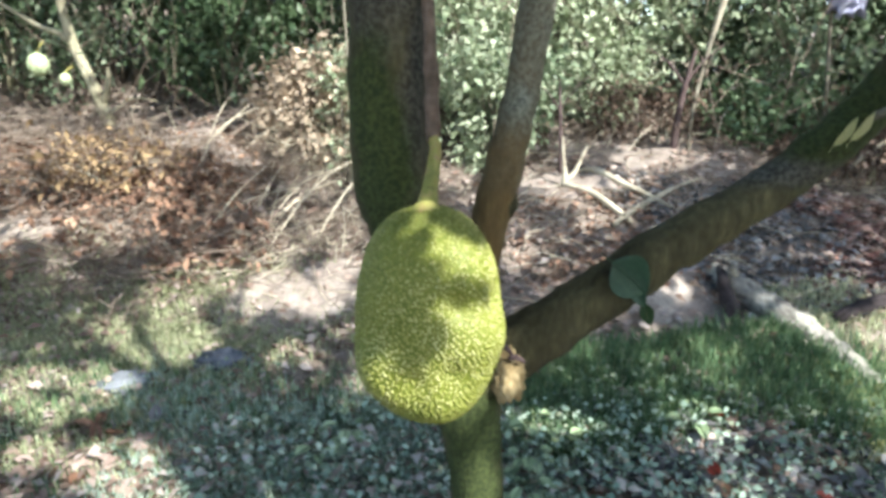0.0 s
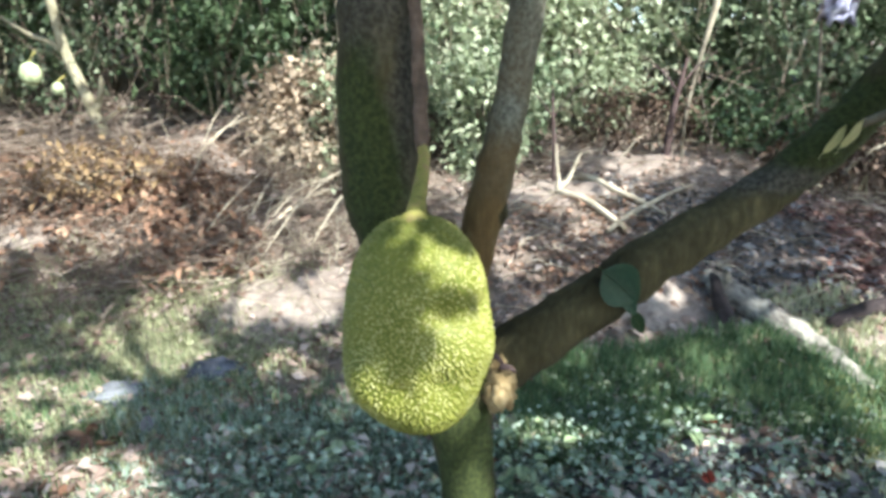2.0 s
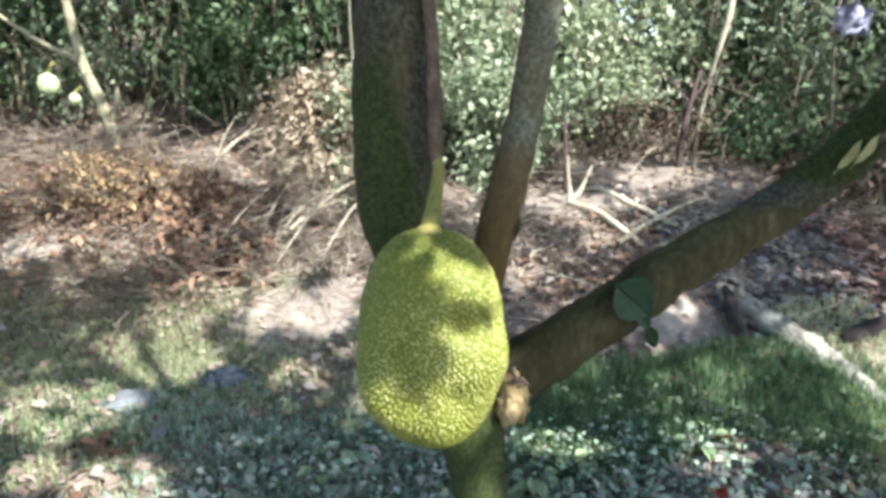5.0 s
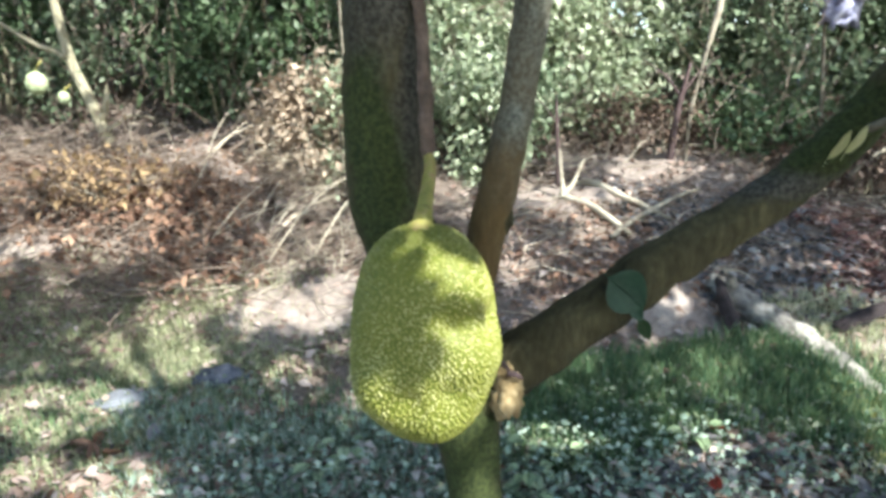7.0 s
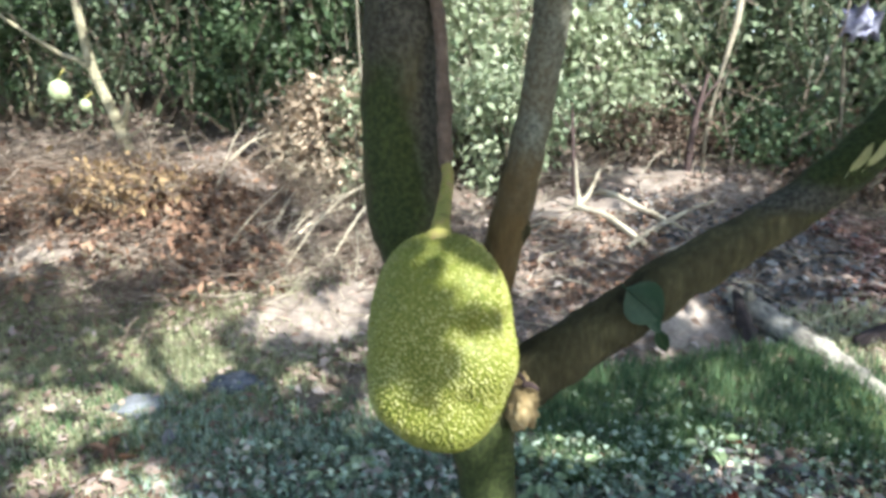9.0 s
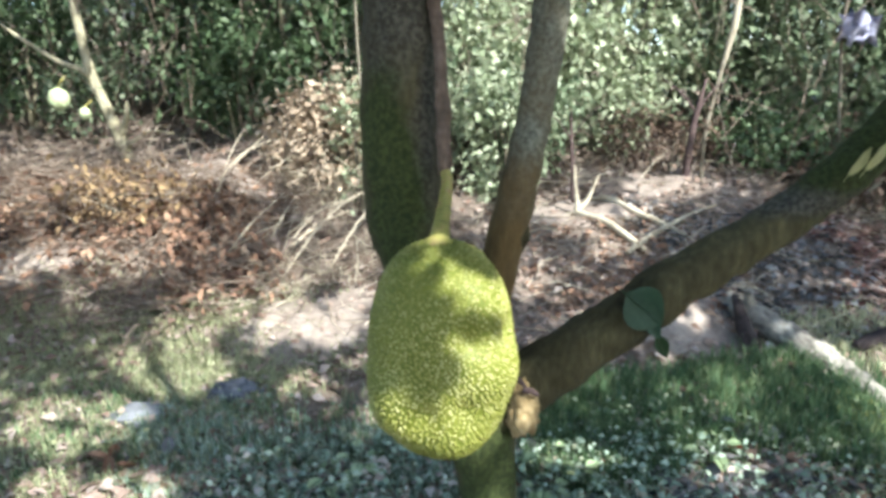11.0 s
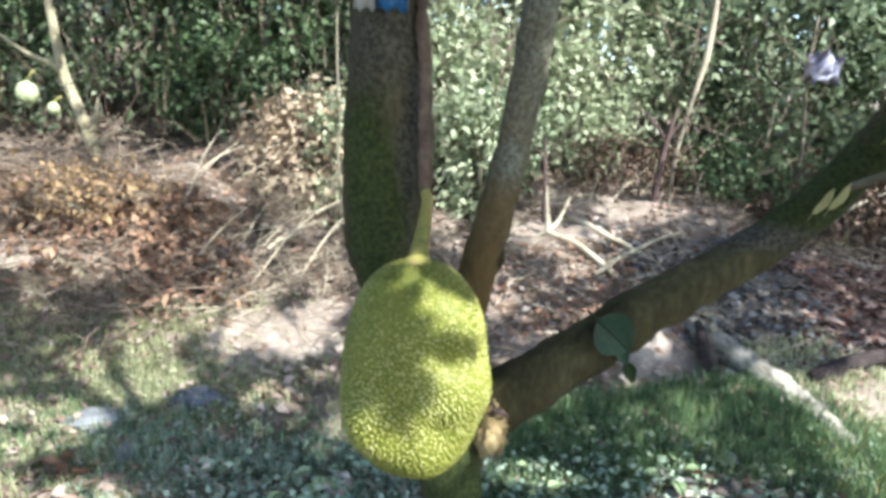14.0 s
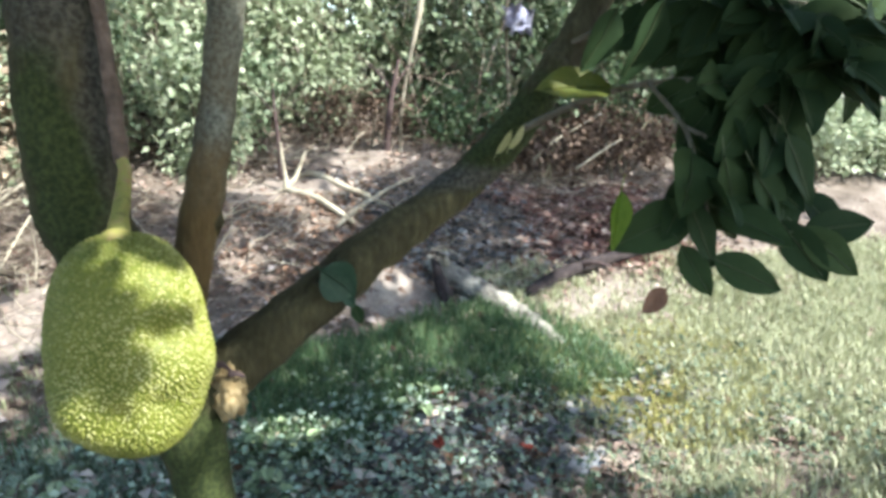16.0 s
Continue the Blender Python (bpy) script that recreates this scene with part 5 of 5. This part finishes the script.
stuff("thicket_twig", stick_cloud("thicket_twig", np.stack([x, y, land(x, y) + r.uniform(-0.05, 1.3, len(x))], -1), wy, r.uniform(0.3, 1.0, len(x)), r.uniform(0.002, 0.005, len(x)), 0.2), M_TWIG, "bare brown twigs standing in the thicket", "twigs")
r, x, y = scatter(16000, -4.6, -0.9, 3.45, 5.3, 31, 0.5)
hump = 0.05 + 0.2 * (0.5 + 0.5 * np.sin(3.7 * x + 1.2) * np.sin(3.1 * y - x))
hump = hump * (1 - 0.8 * step(4.0, 4.5, y + 0.25 * (x + 2.0)))
z = land(x, y) + hump * r.uniform(0, 1, len(x)) ** 0.7
L = r.uniform(0.03, 0.075, len(x))
stuff("withered_bracken", leaf_cloud("withered_bracken", np.stack([x, y, z], -1), r.normal(size=(len(x), 3)), L * 1.25, L * 0.6), M_RUST, "rust-brown withered leaves piled on the bank", "dead leaves")


def litter(n, box, seed, size, material, label, lumpy=0.4):
    r, x, y = scatter(n, *box, seed, lumpy)
    z = land(x, y) + r.uniform(0.004, 0.07 if material is M_PALELITTER else 0.03, len(x))
    a = r.uniform(0, 6.283, len(x))
    wy = np.stack([np.cos(a), np.sin(a), r.normal(0, 0.22, len(x))], -1)
    L = r.uniform(*size, len(x))
    ups = r.normal(size=(len(x), 3)) * 0.35 + (0, 0, 1)
    return stuff("leaf_litter", leaf_cloud("leaf_litter", np.stack([x, y, z], -1), wy, L, L * r.uniform(0.4, 0.65, len(x)), 0.2, 0.5, ups), material, label, "leaf litter")


litter(30000, (-5.0, 6.0, 2.6, 7.0), 41, (0.03, 0.09), M_LITTER, "dry brown leaves fallen over the bank")
litter(9000, (-3.4, 4.2, 1.2, 3.6), 42, (0.03, 0.09), M_LITTER, "dry grey-brown leaves fallen in the grass", 0.7)
litter(7500, (2.0, 4.2, 3.3, 4.9), 43, (0.04, 0.1), M_REDLITTER, "red-brown leaves heaped behind the log", 0.3)
litter(4500, (1.1, 2.7, 3.2, 4.9), 48, (0.03, 0.09), M_GREYLITTER, "grey-violet leaves lying round the log", 0.4)
litter(2600, (0.1, 2.6, 1.7, 2.75), 49, (0.035, 0.095), M_GREYLITTER, "weathered grey leaves below the grass", 0.35)
litter(1300, (-2.2, -0.75, 1.6, 2.5), 50, (0.04, 0.1), M_LITTER, "pinkish brown leaves at the edge of the weeds", 0.2)


litter(800, (-1.1, 0.2, 1.75, 2.55), 46, (0.025, 0.075), M_PALELITTER, "pale leaves among the weeds", 0.6)
litter(250, (0.1, 1.0, 1.75, 2.5), 47, (0.025, 0.07), M_PALELITTER, "pale leaves fallen in the grass", 0.7)
litter(5000, (-5.0, 6.0, -4.0, 2.2), 44, (0.04, 0.1), M_LITTER, "dry leaves fallen on the open ground", 0.3)


litter(2600, (0.1, 1.9, 3.3, 4.9), 45, (0.03, 0.08), M_RUST, "reddish leaves fallen at the bank foot", 0.5)


def grass(n, box, seed, tall, material, label, lumpy=0.6, wide=(0.002, 0.004)):
    """Blades in tufts: each a bent, tapering strip."""
    r, tx, ty = scatter(n // 7, *box, seed, lumpy)
    x = np.repeat(tx, 7) + r.normal(0, 0.022, len(tx) * 7)
    y = np.repeat(ty, 7) + r.normal(0, 0.022, len(tx) * 7)
    m = len(x)
    b = np.stack([x, y, land(x, y) - 0.01], -1)
    a = r.uniform(0, 6.283, m)
    out = np.stack([np.cos(a), np.sin(a), np.zeros(m)], -1)
    side = np.stack([-np.sin(a), np.cos(a), np.zeros(m)], -1)
    h, w, be = r.uniform(*tall, m)[:, None], r.uniform(*wide, m)[:, None], r.uniform(0.15, 0.9, m)[:, None]
    up = np.array((0, 0, 1.0))
    p = [b, b + up * h * 0.55 + out * h * be * 0.2, b + up * h * (1 - 0.3 * be) + out * h * be * 0.75]
    v = np.stack([p[0] - side * w, p[0] + side * w, p[1] - side * w * 0.8, p[1] + side * w * 0.8, p[2]], 1).reshape(-1, 3)
    o = (np.arange(m) * 5)[:, None]
    f = np.concatenate([o + [[0, 1, 3]], o + [[0, 3, 2]], o + [[2, 3, 4]]], 0)
    return stuff("grass", raw_mesh("grass", v, f), material, label, "grass")


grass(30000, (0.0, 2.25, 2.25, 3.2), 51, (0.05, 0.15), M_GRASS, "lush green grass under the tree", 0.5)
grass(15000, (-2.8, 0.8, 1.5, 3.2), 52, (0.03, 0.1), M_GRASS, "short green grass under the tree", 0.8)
grass(60000, (-4.2, -0.3, 2.0, 3.9), 53, (0.02, 0.08), M_GRASS_SUN, "short yellow-green grass below the bank", 0.6)
grass(160000, (1.5, 6.6, 0.7, 3.6), 54, (0.04, 0.11), M_GRASS_LIT, "sunlit pale green grass in the clearing", 0.15, (0.0025, 0.0055))
grass(22000, (-3.8, -0.7, 2.8, 3.75), 56, (0.03, 0.08), M_GRASS_SUN, "yellow-green grass at the foot of the bank", 0.4)
grass(26000, (1.55, 3.0, 1.75, 2.95), 57, (0.03, 0.09), M_GRASS_GOLD, "grass toned golden as sunlit at the edge of the shade", 0.3)
grass(6000, (0.1, 2.8, 1.2, 2.6), 55, (0.03, 0.08), M_GRASS, "sparse green grass among dead leaves", 0.8)


def weeds(n, box, seed, size, material, label, tall=0.07, lumpy=0.5):
    r, x, y = scatter(n, *box, seed, lumpy)
    z = land(x, y) + r.uniform(0.005, tall, len(x))
    wy = r.normal(size=(len(x), 3)) * (1, 1, 0.4) + (0, 0, 0.15)
    L = r.uniform(*size, len(x))
    return stuff("ground_cover", leaf_cloud("ground_cover", np.stack([x, y, z], -1), wy, L, L * r.uniform(0.5, 0.75, len(x))), material, label, "weeds")


grass(24000, (-1.5, 0.4, 1.5, 2.95), 58, (0.03, 0.09), M_WEED_TEAL, "blue-green grass in the shade of the tree", 0.4, (0.0025, 0.005))
weeds(7000, (-1.25, 1.0, 1.2, 3.0), 61, (0.012, 0.04), M_WEED, "low grey-green weeds covering the ground", 0.09)
weeds(9000, (-0.3, 3.2, 1.1, 2.9), 62, (0.012, 0.04), M_WEED, "low grey-green weeds among dead leaves", 0.09)
weeds(7000, (-1.0, 1.6, 1.6, 2.65), 64, (0.014, 0.045), M_WEED_TEAL, "pale blue-green weeds under the tree", 0.1, 0.6)
weeds(5000, (-4.0, -0.4, 2.2, 3.8), 63, (0.012, 0.034), M_GRASS_SUN, "low yellow-green weeds below the bank", 0.05)

# broad-leaved weeds at the foot of the tree
BROAD = leaf_blade("leaf", 0.085, 0.05, 0.25, 0.3, 6)
BROAD.materials.append(M_WEEDLEAF)
BROAD.materials.append(M_RIB)
BROAD.polygons.foreach_set("use_smooth", [True] * len(BROAD.polygons))
br = random.Random(31)
for wx, wy, n in ((0.33, 2.42, 13), (0.29, 2.22, 11), (0.42, 2.28, 9), (0.26, 2.06, 9), (-0.42, 2.42, 8), (-0.52, 2.3, 8), (0.98, 2.42, 7)):
    weed = thing("broadleaf_weed", "low broad-leaved pale green weed under the tree", "weed", "broad-leaved weeds", at=(wx, wy, float(land(wx, wy))))
    for k in range(n):
        a = k * 2.4 + br.uniform(-0.4, 0.4)
        up = br.uniform(0.03, 0.11)
        root = Vector((0.02 * math.cos(a), 0.02 * math.sin(a), 0))
        base = Vector((0.045 * math.cos(a), 0.045 * math.sin(a), up))
        part("stalk", tube("stalk", [(*root, 0.002), (*(base * 0.6), 0.0018), (*base, 0.0014)], 5, 2), M_WEED, weed)
        leaf = new("leaf", BROAD)
        leaf.parent = weed
        leaf.matrix_basis = leaf_pose(base, (math.cos(a), math.sin(a), br.uniform(-0.2, 0.35)), (0.2 * math.cos(a), 0.2 * math.sin(a) - 0.2, 1), br.uniform(0.6, 1.05))

# single large fallen leaves under the tree
DEAD = [leaf_blade("dead_leaf", 0.11, 0.06, -0.25, 0.5), leaf_blade("dead_leaf", 0.13, 0.07, 0.3, 0.35), leaf_blade("dead_leaf", 0.09, 0.055, -0.4, 0.6)]
DEAD.append(leaf_blade("dead_leaf", 0.1, 0.06, -0.3, 0.5))
for d, mt in zip(DEAD, (M_LEAF_BROWN, M_LITTER, M_GREYLITTER, M_STRAW)):
    d.materials.append(mt)
    d.materials.append(M_RIB)
    d.polygons.foreach_set("use_smooth", [True] * len(d.polygons))
LAB = ("curled red-brown fallen leaf on the ground", "flat brown fallen leaf on the ground", "weathered grey fallen leaf on the ground", "pale straw-coloured fallen leaf on the ground")
RED = leaf_blade("dead_leaf", 0.1, 0.06, -0.2, 0.4)
RED.materials.append(M_REDLEAF)
RED.materials.append(M_RIB)
fr = random.Random(5)
DRIFTS = ((-1.35, 2.4, 0.1), (-1.35, 2.4, 0.1), (-0.6, 2.33, 0.06), (0.25, 2.26, 0.07), (0.3, 2.42, 0.06), (1.0, 2.4, 0.06), (0.5, 2.12, 0.07), (1.4, 1.9, 0.1))
# straw-pale leaves brighten ground by the trunk that the sun misses
PALE_DRIFTS = ((-0.55, 2.3, 0.12), (0.3, 2.3, 0.1), (0.45, 2.12, 0.1), (-0.7, 2.4, 0.12), (0.2, 2.12, 0.08))
for i in range(250):
    x, y = (fr.uniform(0.1, 2.4), fr.uniform(1.6, 2.6)) if i % 5 < 3 else (fr.uniform(-2.2, 0.1), fr.uniform(1.6, 2.7))
    if i >= 110:
        hx, hy, spread = DRIFTS[i % len(DRIFTS)] if i < 200 else PALE_DRIFTS[i % len(PALE_DRIFTS)]
        x, y = hx + fr.gauss(0, spread), hy + fr.gauss(0, spread)
    ob = new("dead_leaf", DEAD[i % 3 if i < 200 else 3])
    ob.matrix_basis = pose(x, y, float(land(x, y)) + 0.02, fr.uniform(-18, 18), fr.uniform(-25, 25), fr.uniform(0, 360)) @ Matrix.Scale(fr.uniform(0.55, 1.0), 4)
    tagged(ob, LAB[i % 3 if i < 200 else 3], "dead leaf", "fallen leaves under the tree")

# lumps added for bluish patches in the weeds, the first for sky-reflecting leaves
for sx, sy, size, seed, mat, lab in (
    (-1.5, 2.83, (0.14, 0.1, 0.035), 5, M_PALELUMP, "pale bluish-grey lump in place of leaves reflecting the sky"),
    (-1.1, 2.96, (0.13, 0.08, 0.05), 8, M_DARKLUMP, "dark blue-grey lump lying in the grass"),
    (1.46, 1.86, (0.09, 0.06, 0.02), 9, M_PALELUMP, "flat pale grey lump among dead leaves"),
):
    stone = tagged(part("stone", lump("stone", (0, 0, 0), size, seed), mat), lab, "stone", "stones")
    stone.location = (sx, sy, float(land(sx, sy)) + 0.012)

# red leaves fallen among the grey ones
for k, (lx, ly) in enumerate(((0.95, 2.1), (1.3, 1.96), (0.98, 2.16), (1.05, 2.45))):
    red = new("dead_leaf", RED)
    red.matrix_basis = pose(lx, ly, float(land(lx, ly)) + 0.05, 12, -20 + 12 * k, 70 * k) @ Matrix.Scale(0.75, 4)
    tagged(red, "bright red fallen leaf on the grey litter", "dead leaf", "fallen leaves under the tree")

# stalks leaning up the bank
sr = random.Random(21)
for k in range(30):
    bx, by = sr.uniform(-1.75, -0.55), sr.uniform(3.75, 4.75)
    bz, ln, rise = float(land(bx, by)) + sr.uniform(0.0, 0.1), sr.uniform(0.25, 0.6), sr.uniform(0.15, 0.6)
    a = radians(sr.gauss(48, 22))
    tip = (ln * math.cos(a), ln * math.sin(a), 0.33 * ln * math.sin(a) + rise * ln)
    rr = sr.uniform(0.003, 0.007)
    ob = part("dead_stick", tube("dead_stick", [(0, 0, -0.03, rr), (tip[0] * 0.5 + sr.gauss(0, 0.015), tip[1] * 0.5, tip[2] * 0.5 + 0.02, rr * 0.9), (*tip, rr * 0.4)], 5, 3), M_STRAW if k % 3 else M_TWIG)
    ob.location = (bx, by, bz)
    tagged(ob, "pale dry stalk leaning up the bank" if k % 3 else "brown dry stalk leaning up the bank", "stick", "dead sticks")
